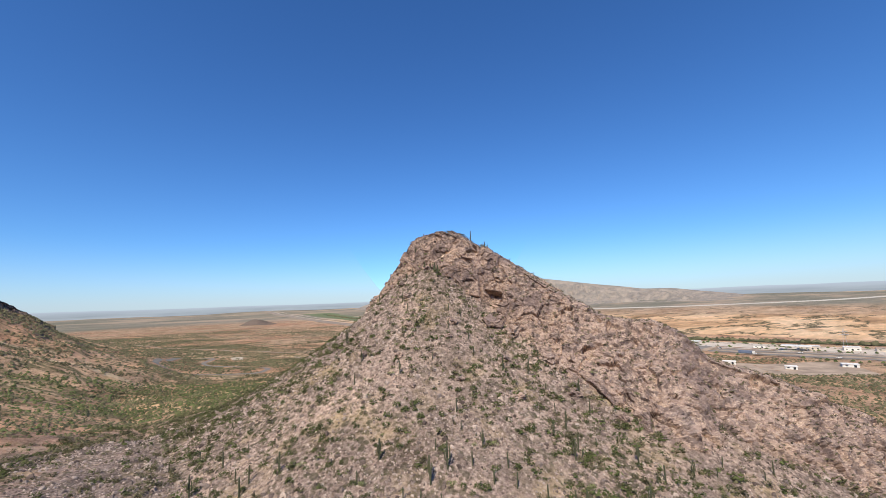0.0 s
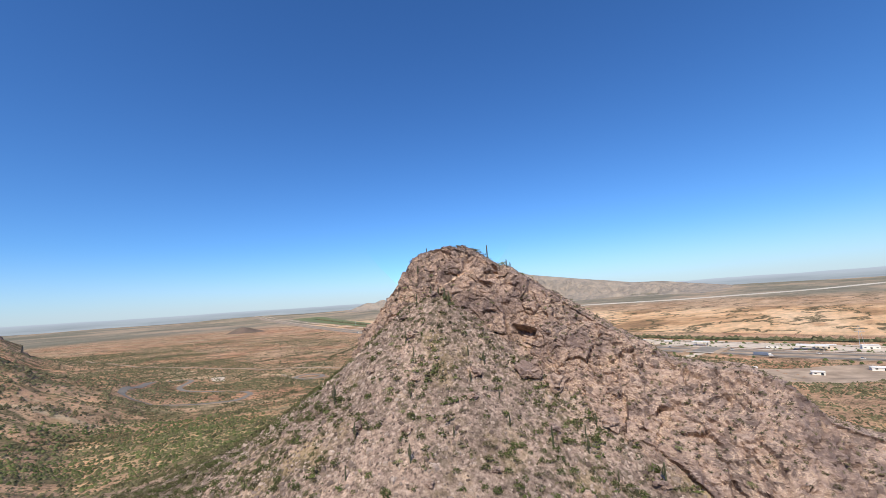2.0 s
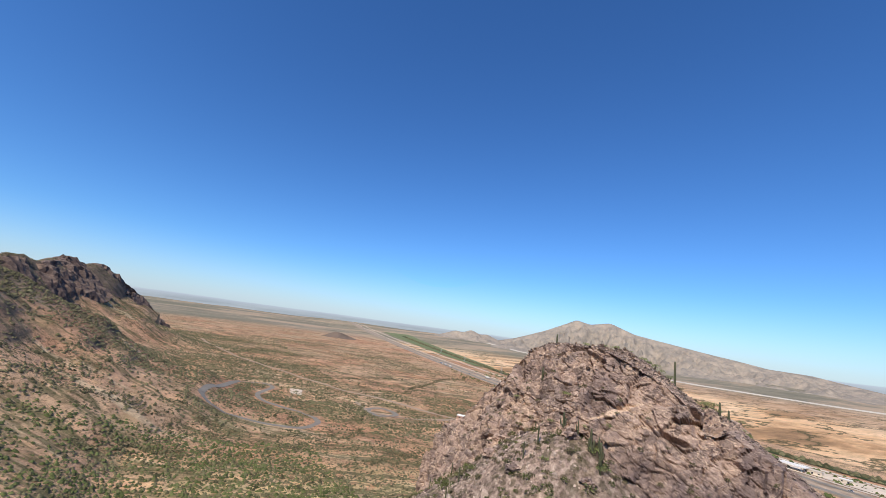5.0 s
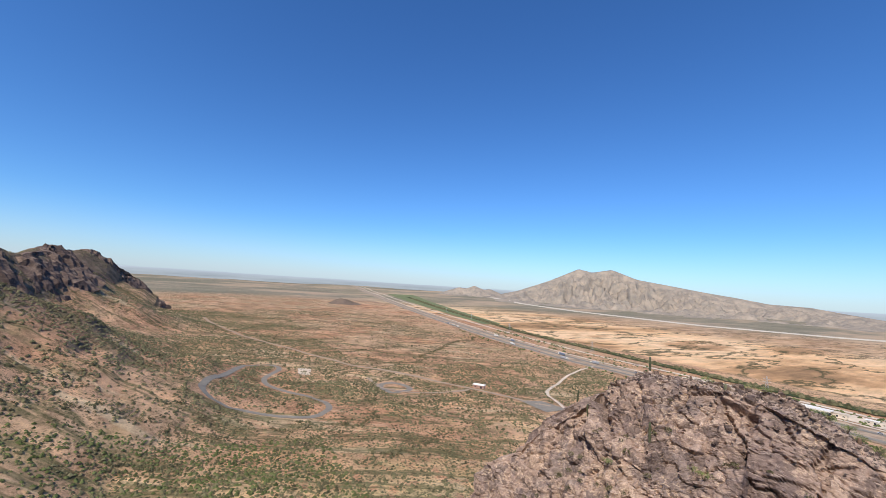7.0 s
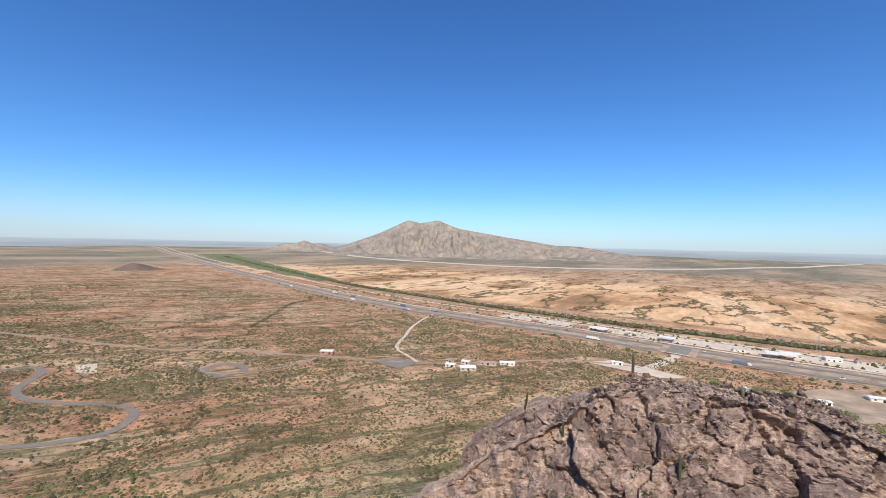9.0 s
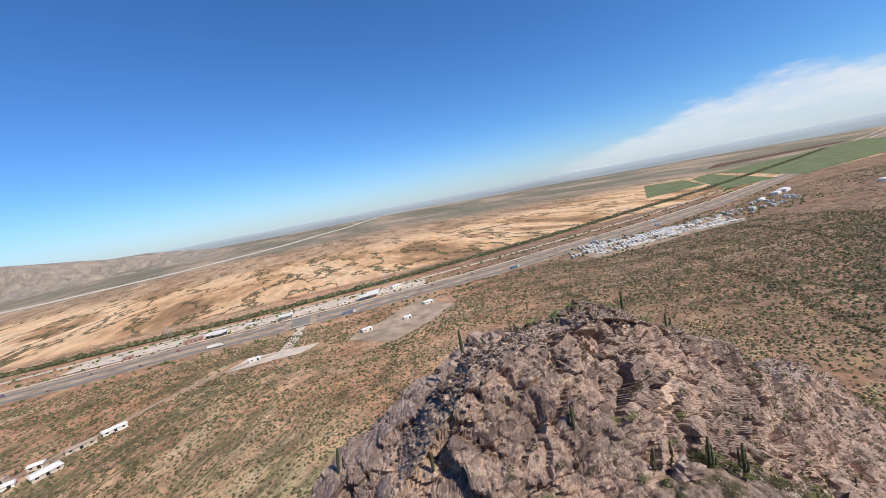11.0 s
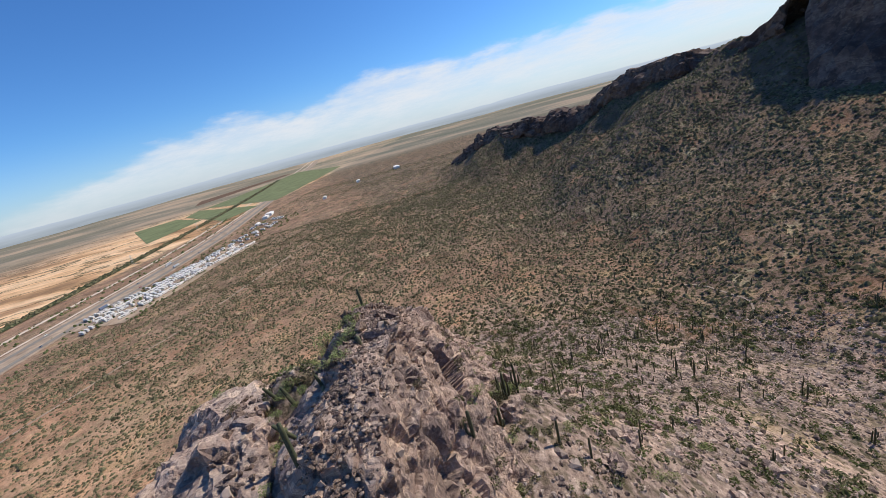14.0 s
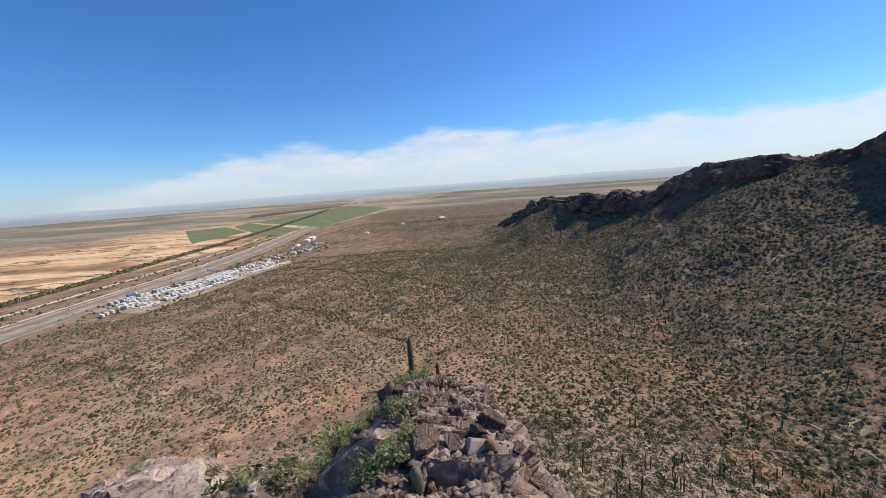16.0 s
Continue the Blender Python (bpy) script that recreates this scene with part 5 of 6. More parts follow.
for x, y, k, s in ((34, 43, 3, 1.05), (31.5, 45.5, 2, 0.8), (26, 46, 4, 0.85), (14, 45.5, 0, 0.9), (15, 45.2, 1, 0.9), (30, 28, 2, 0.8), (36, 26, 0, 0.8), (44, 18, 4, 0.8), (22, 36, 0, 0.9), (48, 36, 0, 0.85), (52, 38, 2, 0.8), (60, 34, 0, 0.9),
                   (40, 4, 3, 0.8), (46, -2, 0, 0.9), (56, 8, 2, 0.9), (66, 30, 0, 0.9), (88, 56, 0, 1.0), (78, 48, 4, 0.9), (-2, 36, 2, 0.8), (-8, 34, 0, 0.8), (10, 30, 0, 0.9), (12, 26, 1, 1.0), (70, 60, 4, 0.9), (98, 60, 0, 0.9), (110, 62, 2, 0.9), (-30, 60, 0, 1.0), (-22, 44, 0, 1.0)):
    plant(KINDS[k], x, y, None, x * 40 + y * 11, s)
for k in KINDS:
    k.matrix_basis = pose(200 + 9 * KINDS.index(k), -20 - 7 * KINDS.index(k), float(ground_z(200 + 9 * KINDS.index(k), -20 - 7 * KINDS.index(k))) - 0.1)


# ---- plants of the crest ----
CRAG_V = np.concatenate([np.array([v.co[:] for v in ob.data.vertices]) for ob in (CRAG, EAST_CRAG, BACK_CRAG, SIDE_CRAG)])
CELL = 0.5
TOPS = np.full((420, 200), -1.0)
np.maximum.at(TOPS, (((CRAG_V[:, 0] + 40) / CELL).astype(int).clip(0, 419), ((CRAG_V[:, 1] - 20) / CELL).astype(int).clip(0, 199)), CRAG_V[:, 2])


def tops(x, y):
    """Height of rock or ground at many places, whichever is higher."""
    i, j = ((x + 40) / CELL).astype(int).clip(1, 418), ((y - 20) / CELL).astype(int).clip(1, 198)
    return np.maximum(ground_z(x, y), TOPS[i, j])


def top_z(x, y):
    """Height of rock or ground at a place, whichever is higher."""
    return float(tops(np.array([float(x)]), np.array([float(y)]))[0]) - 0.1


# ---- loose rock of the crest ----
VARNISH = rock_material("varnished_boulder", 0.62, 3.0)
FRESH = plain("pale_fresh_rock", (0.45, 0.335, 0.255), 0.9, 0.25, 1.6)


def boulder(seed):
    """An angular broken boulder with flat cleaved faces, about one metre across."""
    rng = random.Random(seed)
    bm = bmesh.new()
    bmesh.ops.create_cube(bm, size=1.1)
    for _ in range(9):
        nrm = Vector((rng.gauss(0, 1), rng.gauss(0, 1), rng.gauss(0, 0.9))).normalized()
        r = bmesh.ops.bisect_plane(bm, geom=bm.verts[:] + bm.edges[:] + bm.faces[:], plane_co=nrm * rng.uniform(0.34, 0.5), plane_no=nrm, clear_outer=True)
        bmesh.ops.contextual_create(bm, geom=[e for e in r["geom_cut"] if isinstance(e, bmesh.types.BMEdge)])
    bmesh.ops.bevel(bm, geom=bm.edges[:], offset=0.03, segments=1, affect="EDGES")
    bmesh.ops.triangulate(bm, faces=bm.faces[:])
    for v in bm.verts:
        v.co += Vector((rng.gauss(0, 0.012), rng.gauss(0, 0.012), rng.gauss(0, 0.012)))
    me = bpy.data.meshes.new("boulder")
    bm.to_mesh(me)
    bm.free()
    return me


RUBBLE = scree_material("crest_stone", (0.09, 0.066, 0.056), (0.42, 0.32, 0.25))
BOULDERS = []
for s0 in range(8):
    BOULDERS.append(boulder(s0))
    BOULDERS[-1].materials.append((VARNISH, VARNISH, VARNISH, FRESH)[s0 % 4])
br = random.Random(3)
LINE = [(q[0], q[1]) for q in CREST[5:11]]
for k in range(290):
    s0 = br.uniform(0, 1) ** 1.25 * 4.6
    i = int(s0)
    f = s0 - i
    side = br.gauss(0.6, 2.6)
    x = LINE[i][0] * (1 - f) + LINE[i + 1][0] * f - side * 0.25
    y = LINE[i][1] * (1 - f) + LINE[i + 1][1] * f + side + 0.4
    if br.random() < 0.3:
        x, y = br.uniform(4, 26), 0
        y = float(np.interp(x, [q[0] for q in BACK_CREST], [q[1] for q in BACK_CREST])) + br.gauss(0, 1.6)
    s = br.uniform(0.3, 0.65) * (1.8 if br.random() > 0.85 else 1.0)
    pale = br.random() < 0.09
    me = BOULDERS[br.choice((3, 7)) if pale else br.choice((0, 1, 2, 4, 5, 6))]
    ob = new("boulder", me)
    ob.matrix_world = pose(x, y, top_z(x, y) + s * 0.2, br.uniform(-25, 25), br.uniform(-25, 25), br.uniform(0, 360)) @ Matrix.Diagonal((s * br.uniform(0.8, 1.4), s, s * br.uniform(0.6, 0.95), 1))
    tagged(ob, "pale freshly broken angular boulder on the crest" if pale else "dark weathered angular boulder on the crest", "boulder", "boulders along the crest")
n = 2400
cx, cy = NRG.uniform(-6, 62, n), NRG.normal(0.5, 2.2, n)
cy = cy + np.interp(cx, [q[0] for q in CREST], [q[1] for q in CREST])
p = np.stack([cx, cy, tops(cx, cy) - 0.04], 1)
cx3, cy3 = NRG.uniform(6, 46, 3600), NRG.normal(0.4, 1.9, 3600)
cy3 = cy3 + np.interp(cx3, [q[0] for q in CREST], [q[1] for q in CREST])
p3 = np.stack([cx3, cy3, tops(cx3, cy3) - 0.05], 1)
scatter("crest_gravel", STONES, p3, NRG.uniform(0.07, 0.3, len(p3)), VARNISH, "dark gravel and small stones along the crest", "stones", NRG, 0.8)
cx2, cy2 = NRG.uniform(58, 155, 2600), NRG.normal(0, 5, 2600)
cy2 = cy2 + np.interp(cx2, [q[0] for q in CREST], [q[1] for q in CREST])
p = np.concatenate([p, np.stack([cx2, cy2, tops(cx2, cy2) - 0.04], 1)])
n = len(p)
scatter("crest_rubble", STONES, p, NRG.uniform(0.15, 0.6, n), RUBBLE, "broken stones and rubble over the crest", "stones", NRG, 0.8)
n = 3600
cx, cy = NRG.uniform(-10, 155, n), NRG.uniform(-24, 20, n)
cy = cy + np.interp(cx, [q[0] for q in CREST], [q[1] for q in CREST])
off = cy - np.interp(cx, [q[0] for q in CREST], [q[1] for q in CREST])
ok = (cx > 58) | ((NRG.uniform(0, 1, n) < 0.45) & (off < -7))
cx, cy = cx[ok], cy[ok]
p = np.stack([cx, cy, tops(cx, cy) - 0.1], 1)
n = len(p)
close = cx < 58
for label, pick, stock in (("ledge_brush", ~close, TUFT_LOW), ("crag_brush", close, TUFT_NEAR)):
    scatter(label, stock, p[pick], NRG.uniform(0.35, 1.3, int(pick.sum())), SCRUB, "small dry bushes rooted in the ledges of the crag", "scrub", NRG, 0.9)


def barrel(r, h, mat, label):
    root = new("barrel_cactus")
    tagged(root, label, "cactus", "barrel cacti on the crest")
    part("body", ribbed(r, h, 11, 9, 0.09), mat, root)
    crown = bmesh.new()
    bmesh.ops.create_icosphere(crown, subdivisions=1, radius=r * 0.42)
    for v in crown.verts:
        v.co.z = v.co.z * 0.45 + h * 0.985
    me = bpy.data.meshes.new("crown")
    crown.to_mesh(me)
    crown.free()
    part("crown", me, BARREL, root, "reddish woolly crown")
    return root


for x, y, r, h, mat, turn, lean, label in (
        (19.6, 57.0, 0.24, 1.1, BARREL_GREEN, 0, -4, "green ribbed barrel cactus among pale rocks on the crest"),
        (25.2, 60.0, 0.27, 1.55, BARREL, 40, 7, "tall reddish barrel cactus on the crest"),
        (21.7, 63.6, 0.26, 0.95, BARREL_GREEN, 90, 8, "leaning barrel cactus at the edge of the crest"),
        (21.4, 54.2, 0.22, 0.7, BARREL, 10, -14, "small red barrel cactus leaning over the cliff edge"),
        (33.5, 59.8, 0.2, 0.9, BARREL, 70, 3, "brown barrel cactus on the crest"),
        (29.5, 57.4, 0.18, 0.6, BARREL, 30, -5, "small brown barrel cactus on the crest"),
        (16.0, 60.5, 0.22, 0.8, BARREL_GREEN, 50, 9, "green barrel cactus beside the crest rocks"),
        (23.5, 61.5, 0.2, 0.75, BARREL_GREEN, 50, 5, "green barrel cactus beside the crest rocks"),
        (15.0, 56.0, 0.2, 0.8, BARREL, 20, -6, "brown barrel cactus above the cliff")):
    b = barrel(r, h, mat, label)
    b.matrix_basis = pose(x, y, top_z(x, y) - 0.12, lean, lean * 0.6, turn)


def crest_saguaro(x, y, h, arms, label, lean=(0, 0)):
    s = saguaro(h, arms, label)
    s.matrix_basis = pose(x, y, top_z(x, y) - 0.25, lean[0], lean[1], 15)
    return s


crest_saguaro(35.6, 61.8, 5.2, [], "tall single-stemmed saguaro standing behind the crest")
crest_saguaro(33.6, 62.6, 1.9, [], "short young saguaro beside the tall one")
crest_saguaro(44.0, 61.6, 2.8, [], "paired saguaro stem above the dark overhang")
crest_saguaro(45.3, 61.9, 2.1, [], "paired saguaro stem above the dark overhang")
crest_saguaro(6.2, 58.6, 4.2, [], "slender saguaro on the west end of the crest")
crest_saguaro(12.2, 62.2, 3.6, [], "leaning grey-green saguaro with a pale tip beside the crest", (-16, -22))
crest_saguaro(18.6, 65.6, 3.4, [(200, 0.6, 0.5, 1.5)], "grey-green saguaro with one low arm beside the crest", (-8, -14))
crest_saguaro(20.4, 68.6, 3.0, [], "leaning saguaro on the lower rock rib", (-12, -20))
crest_saguaro(17.4, 61.2, 2.2, [], "young saguaro on the green slope behind the crest", (-6, -12))
crest_saguaro(30.8, 62.3, 1.8, [], "young saguaro on the green slope behind the crest")
crest_saguaro(-12.2, 60.5, 3.4, [], "slender saguaro on the low western rocks", (6, 8))
crest_saguaro(-2.0, 52.0, 2.4, [], "slender saguaro on the rock face", (6, 0))
crest_saguaro(30.4, 44.6, 4.6, [(20, 0.7, 0.5, 1.6), (140, 0.6, 0.6, 1.3), (250, 0.8, 0.5, 1.8), (310, 0.5, 0.7, 0.9)], "many-armed saguaro rising from a green bush below the crag")
crest_saguaro(22.7, 45.4, 3.0, [(60, 0.5, 0.5, 1.0), (200, 0.5, 0.6, 0.8)], "thin branching saguaro at the foot of the crag")
crest_saguaro(13.8, 47.2, 3.0, [(100, 0.5, 0.5, 0.9)], "thin saguaro at the foot of the crag")


def bush(size, mat, seed, label):
    """A bush of thin stems and a loose crown of small leaves."""
    rng = random.Random(seed)
    root = new("desert_bush")
    tagged(root, label, "bush", "bushes round the crag")
    lobes = [(rng.uniform(-0.35, 0.35), rng.uniform(-0.35, 0.35), rng.uniform(0.3, 0.75), rng.uniform(0.45, 0.7)) for _ in range(6)]
    V = []
    for lx, ly, lz, lr in lobes:
        t = tuft(95, 1.2, 0.045, rng)
        V.append(t * lr * 1.15 + np.array([lx, ly, lz * 0.65]))
    V = np.concatenate(V) * size
    part("foliage", mesh_np("foliage", V, np.arange(len(V)).reshape(-1, 3)), mat, root)
    sv, sf = [], []
    for lx, ly, lz, lr in lobes:
        for k in range(3):
            tip = np.array([lx + rng.uniform(-0.2, 0.2), ly + rng.uniform(-0.2, 0.2), lz + 0.15]) * size
            b = len(sv)
            for a in (0, 2.09, 4.19):
                sv.append((0.018 * size * math.cos(a) + tip[0] * 0.05, 0.018 * size * math.sin(a) + tip[1] * 0.05, -0.1))
            sv.append(tuple(tip))
            sf += [(b, b + 1, b + 3), (b + 1, b + 2, b + 3), (b + 2, b, b + 3)]
    part("woody_base", mesh_np("woody_base", np.array(sv), np.array(sf)), STEM, root, "thin grey branching base")
    return root


BUSHES = [bush(1.0, CREST_GREEN, 1, "bright green leafy desert bush among the rocks"), bush(1.0, CREST_GREEN, 2, "bright green leafy desert bush among the rocks"),
          bush(1.0, SCRUB, 3, "olive creosote bush on the stony ground"), bush(1.0, SCRUB, 4, "olive creosote bush on the stony ground")]
KEEP = [(31.5, 45.4, 2.6, 0), (29.6, 46.0, 2.2, 2), (19.5, 48, 1.7, 0), (21.9, 57.9, 1.2, 0), (19.6, 58.6, 1.1, 1), (35.4, 63.6, 1.9, 0), (34, 65.4, 1.8, 0), (32, 66.2, 1.6, 1), (29, 60.6, 1.1, 0), (27.6, 60.9, 1.0, 1), (25, 61.6, 0.9, 0), (27, 67.4, 1.3, 1), (33, 74, 1.6, 0), (38, 76, 1.7, 1), (36, 72, 1.7, 0), (40, 71, 1.8, 1), (43.5, 69.6, 2.0, 0), (42, 71.5, 1.7, 1),
        (30, 75, 1.5, 0), (21, 68, 1.2, 1), (24, 68.5, 1.4, 0), (26, 71, 1.5, 1), (8, 64, 1.2, 0), (12, 64.5, 1.4, 1), (16, 66.4, 1.3, 0), (39, 67.5, 1.6, 0), (22, 76, 1.8, 2), (18, 75, 1.5, 1), (46, 72, 1.5, 2), (36, 80, 1.7, 0),
        (34, 43.4, 2.2, 0), (35.5, 45, 1.7, 2), (31, 48.4, 1.5, 0), (27, 46.5, 1.2, 0), (29, 41, 1.8, 2), (24, 43, 1.2, 2), (20, 44.5, 1.3, 0), (12, 43, 1.6, 2), (8, 45, 1.5, 0), (2, 44, 1.7, 0), (-3, 46, 1.4, 2), (40, 44, 1.5, 2), (44, 46, 1.4, 0), (36, 36, 1.6, 2),
        (31, 34, 1.5, 0), (42, 34, 1.7, 2), (48, 44, 1.8, 0), (52, 46, 1.5, 0), (56, 42, 1.7, 2), (64, 44, 1.8, 0), (70, 48, 1.6, 0), (58, 34, 1.6, 2), (50, 28, 1.8, 0), (44, 24, 1.6, 2), (38, 16, 1.9, 0), (30, 22, 1.5, 2), (24, 28, 1.6, 0), (16, 34, 1.5, 2), (6, 32, 1.8, 0),
        (66, 30, 1.6, 2), (76, 38, 1.8, 0), (84, 48, 1.7, 2), (94, 54, 1.8, 0), (62, 16, 1.8, 2), (54, 6, 1.9, 0), (72, 6, 1.7, 2), (84, 20, 1.8, 0), (96, 36, 1.9, 2), (106, 56, 1.7, 0), (118, 66, 1.8, 2), (22, 49.2, 1.1, 0), (14.5, 51, 0.9, 2), (40, 52.5, 1.0, 2), (60, 58, 1.3, 0), (76, 64, 1.3, 2), (92, 70, 1.4, 0), (66, 72, 1.5, 0), (72, 74, 1.6, 2), (52, 72, 1.4, 0)]
kr = random.Random(12)
for _ in range(44):
    u = kr.uniform(0, 1)
    KEEP.append((14 + 34 * u, 60.5 + 9 * u + kr.uniform(0.5, 8), kr.uniform(0.8, 1.8), kr.choice((0, 0, 2))))
for _ in range(16):
    u = kr.uniform(0, 1)
    KEEP.append((18 + 24 * u, 56.8 + 7.5 * u + kr.uniform(-1.5, 3.0), kr.uniform(0.5, 1.0), kr.choice((0, 0, 2))))
for _ in range(36):
    x = kr.uniform(16, 47)
    KEEP.append((x, float(np.interp(x, [q[0] for q in CREST], [q[1] for q in CREST])) + kr.uniform(1.8, 5.0), kr.uniform(1.0, 1.9), kr.choice((0, 0, 0, 2))))
for _ in range(12):
    KEEP.append((kr.uniform(20, 75), kr.uniform(18, 50), kr.uniform(1.0, 2.0), kr.choice((0, 2, 2))))
for _ in range(50):
    KEEP.append((kr.uniform(5, 130), kr.uniform(-32, 50), kr.uniform(1.1, 2.3), kr.choice((0, 2, 2))))
for _ in range(16):
    KEEP.append((kr.uniform(28, 44), kr.uniform(70, 92), kr.uniform(1.0, 2.0), kr.choice((0, 0, 2))))
for _ in range(16):
    u = kr.uniform(0, 1)
    KEEP.append((24 + 15 * u, 61.5 + 6 * u + kr.uniform(0, 6), kr.uniform(1.2, 2.2), 0))
for k, (x, y, s, kind) in enumerate(KEEP):
    o = copy_thing(BUSHES[kind + (k % 2 if kind in (0, 2) else 0)], pose(x, y, top_z(x, y) - 0.08, 0, 0, k * 53))
    o.scale = (s, s, s * 0.85)
for k, b in enumerate(BUSHES):
    b.matrix_basis = pose(46 + 7 * k, 14 + 3 * k, float(ground_z(46 + 7 * k, 14 + 3 * k)) - 0.05) @ Matrix.Diagonal((1.5, 1.5, 1.3, 1))


# ---- buildings, vehicles ----
WHITE = plain("white_metal", (0.82, 0.77, 0.68), 0.6, 0.05, 0.5)
CREAM = plain("cream_stucco", (0.62, 0.53, 0.42), 0.9, 0.08, 0.6)
TAN_ROOF = plain("tan_roof", (0.42, 0.31, 0.24), 0.85, 0.1, 0.5)
PINK = plain("terracotta_wall", (0.45, 0.27, 0.20), 0.9, 0.1, 0.5)
DARK = plain("dark_glass", (0.03, 0.035, 0.04), 0.15, 0.1)
RUBBER = plain("tyre_rubber", (0.03, 0.03, 0.03), 0.9, 0.1)
CONCRETE = plain("pale_concrete", (0.58, 0.54, 0.48), 0.9, 0.1, 0.3)
RED = plain("red_paint", (0.40, 0.05, 0.04), 0.4, 0.1)
BLUE_PAINT = plain("blue_paint", (0.16, 0.19, 0.25), 0.4, 0.1)
SILVER = plain("silver_paint", (0.50, 0.50, 0.50), 0.35, 0.05, 3, 0.4)


def box(x0, x1, y0, y1, z0, z1, bevel=0.0):
    bm = bmesh.new()
    bmesh.ops.create_cube(bm, size=1)
    for v in bm.verts:
        v.co = Vector(((x0 + x1) / 2 + v.co.x * (x1 - x0), (y0 + y1) / 2 + v.co.y * (y1 - y0), (z0 + z1) / 2 + v.co.z * (z1 - z0)))
    if bevel:
        bmesh.ops.bevel(bm, geom=bm.edges[:], offset=bevel, segments=1, affect="EDGES")
    me = bpy.data.meshes.new("box")
    bm.to_mesh(me)
    bm.free()
    return me


def wheel_mesh(r, w):
    bm = bmesh.new()
    bmesh.ops.create_cone(bm, segments=10, radius1=r, radius2=r, depth=w, cap_ends=True)
    bmesh.ops.rotate(bm, verts=bm.verts, matrix=Euler((radians(90), 0, 0)).to_matrix())
    me = bpy.data.meshes.new("wheel")
    bm.to_mesh(me)
    bm.free()
    return me


def put_wheels(root, xs, half, r, w=0.3):
    me = wheel_mesh(r, w)
    me.materials.append(RUBBER)
    for x in xs:
        for s in (-1, 1):
            o = new("wheel", me)
            o.parent = root
            o.matrix_basis = pose(x, s * half, r)


def roof_mesh(w, d, z, rise, over=0.6):
    bm = bmesh.new()
    w, d = w / 2 + over, d / 2 + over
    lo = [bm.verts.new(p) for p in ((-w, -d, z), (w, -d, z), (w, d, z), (-w, d, z))]
    hi = [bm.verts.new((x, 0, z + rise)) for x in (-w * 0.85, w * 0.85)]
    for q in ((lo[0], lo[1], hi[1], hi[0]), (lo[2], lo[3], hi[0], hi[1]), (lo[1], lo[2], hi[1]), (lo[3], lo[0], hi[0]), (lo[3], lo[2], lo[1], lo[0])):
        bm.faces.new(q)
    me = bpy.data.meshes.new("roof")
    bm.to_mesh(me)
    bm.free()
    return me


def building(name, x, y, w, d, h, turn, wall, roof, label, category="building", rise=1.2):
    w, d, h = w * 0.5, d * 0.55, h * 0.7
    root = new(name)
    tagged(root, label, category)
    part("wall", box(-w / 2, w / 2, -d / 2, d / 2, -1.0, h), wall, root)
    part("roof", roof_mesh(w, d, h, rise), roof, root)
    n = max(2, int(w / 5))
    for side in (-1, 1):
        for k in range(n):
            cx = -w / 2 + (k + 0.5) * w / n
            if k == n // 2 and side < 0:
                part("door", box(cx - 0.9, cx + 0.9, side * d / 2 - 0.06, side * d / 2 + 0.06, 0, 2.2), DARK, root)
            else:
                part("window", box(cx - 0.9, cx + 0.9, side * d / 2 - 0.05, side * d / 2 + 0.05, 1.0, 2.1), DARK, root)
    root.matrix_basis = pose(x, y, float(ground_z(x, y)) + 0.4, 0, 0, turn)
    return root


building("visitor_centre", -326, 256, 26, 12, 4.5, 38, PINK, WHITE, "low visitor building with a white roof beside the park road")
for x, y, w, d, t, wl, rf in ((-192, 320, 30, 18, 40, CREAM, WHITE), (-210, 316, 18, 10, 20, WHITE, WHITE), (-206, 338, 16, 10, 10, CREAM, WHITE), (-188, 352, 34, 10, 30, CREAM, TAN_ROOF), (-174, 368, 30, 12, 30, WHITE, WHITE), (-222, 332, 14, 9, 0, CREAM, TAN_ROOF)):
    building("ranger_house", x, y, w, d, 3.6, t, wl, rf, "small pale-roofed park building among scrub", "house")
for x, y, w, d, h, t, wl, rf in ((-180, 624, 44, 16, 6, 3, PINK, TAN_ROOF), (-135, 629, 34, 16, 6, 5, CREAM, CREAM), (-108, 634, 20, 14, 5, 5, CREAM, WHITE), (-255, 622, 20, 12, 5, 0, PINK, TAN_ROOF), (70, 634, 40, 18, 6, 12, CREAM, WHITE), (108, 642, 30, 16, 6, 12, WHITE, WHITE),
                                 (134, 650, 24, 12, 5, 12, CREAM, TAN_ROOF), (20, 624, 26, 12, 5, 8, WHITE, CREAM), (-410, 654, 18, 10, 4, 0, CREAM, TAN_ROOF)):
    building("roadside_shop", x, y, w, d, h, t, wl, rf, "flat roadside business building beside the highway", "shop", 0.8)
for x, y, w, d in ((30, 442, 22, 12), (78, 452, 18, 10), (116, 492, 24, 14), (-84, 446, 22, 8)):
    building("storage_shed", x, y, w, d, 4, 15, WHITE, WHITE, "white metal shed on a bare lot", "shed", 0.8)
for x, y, w, d, h in ((960, 600, 44, 24, 8), (1005, 612, 64, 32, 9), (1041, 464, 34, 18, 7), (1240, 420, 40, 20, 8), (1365, 314, 90, 34, 9), (880, 580, 40, 16, 6)):
    building("warehouse", x, y, w, d, h, 15, WHITE, WHITE, "long white metal warehouse on the plain", "warehouse", 1.5)


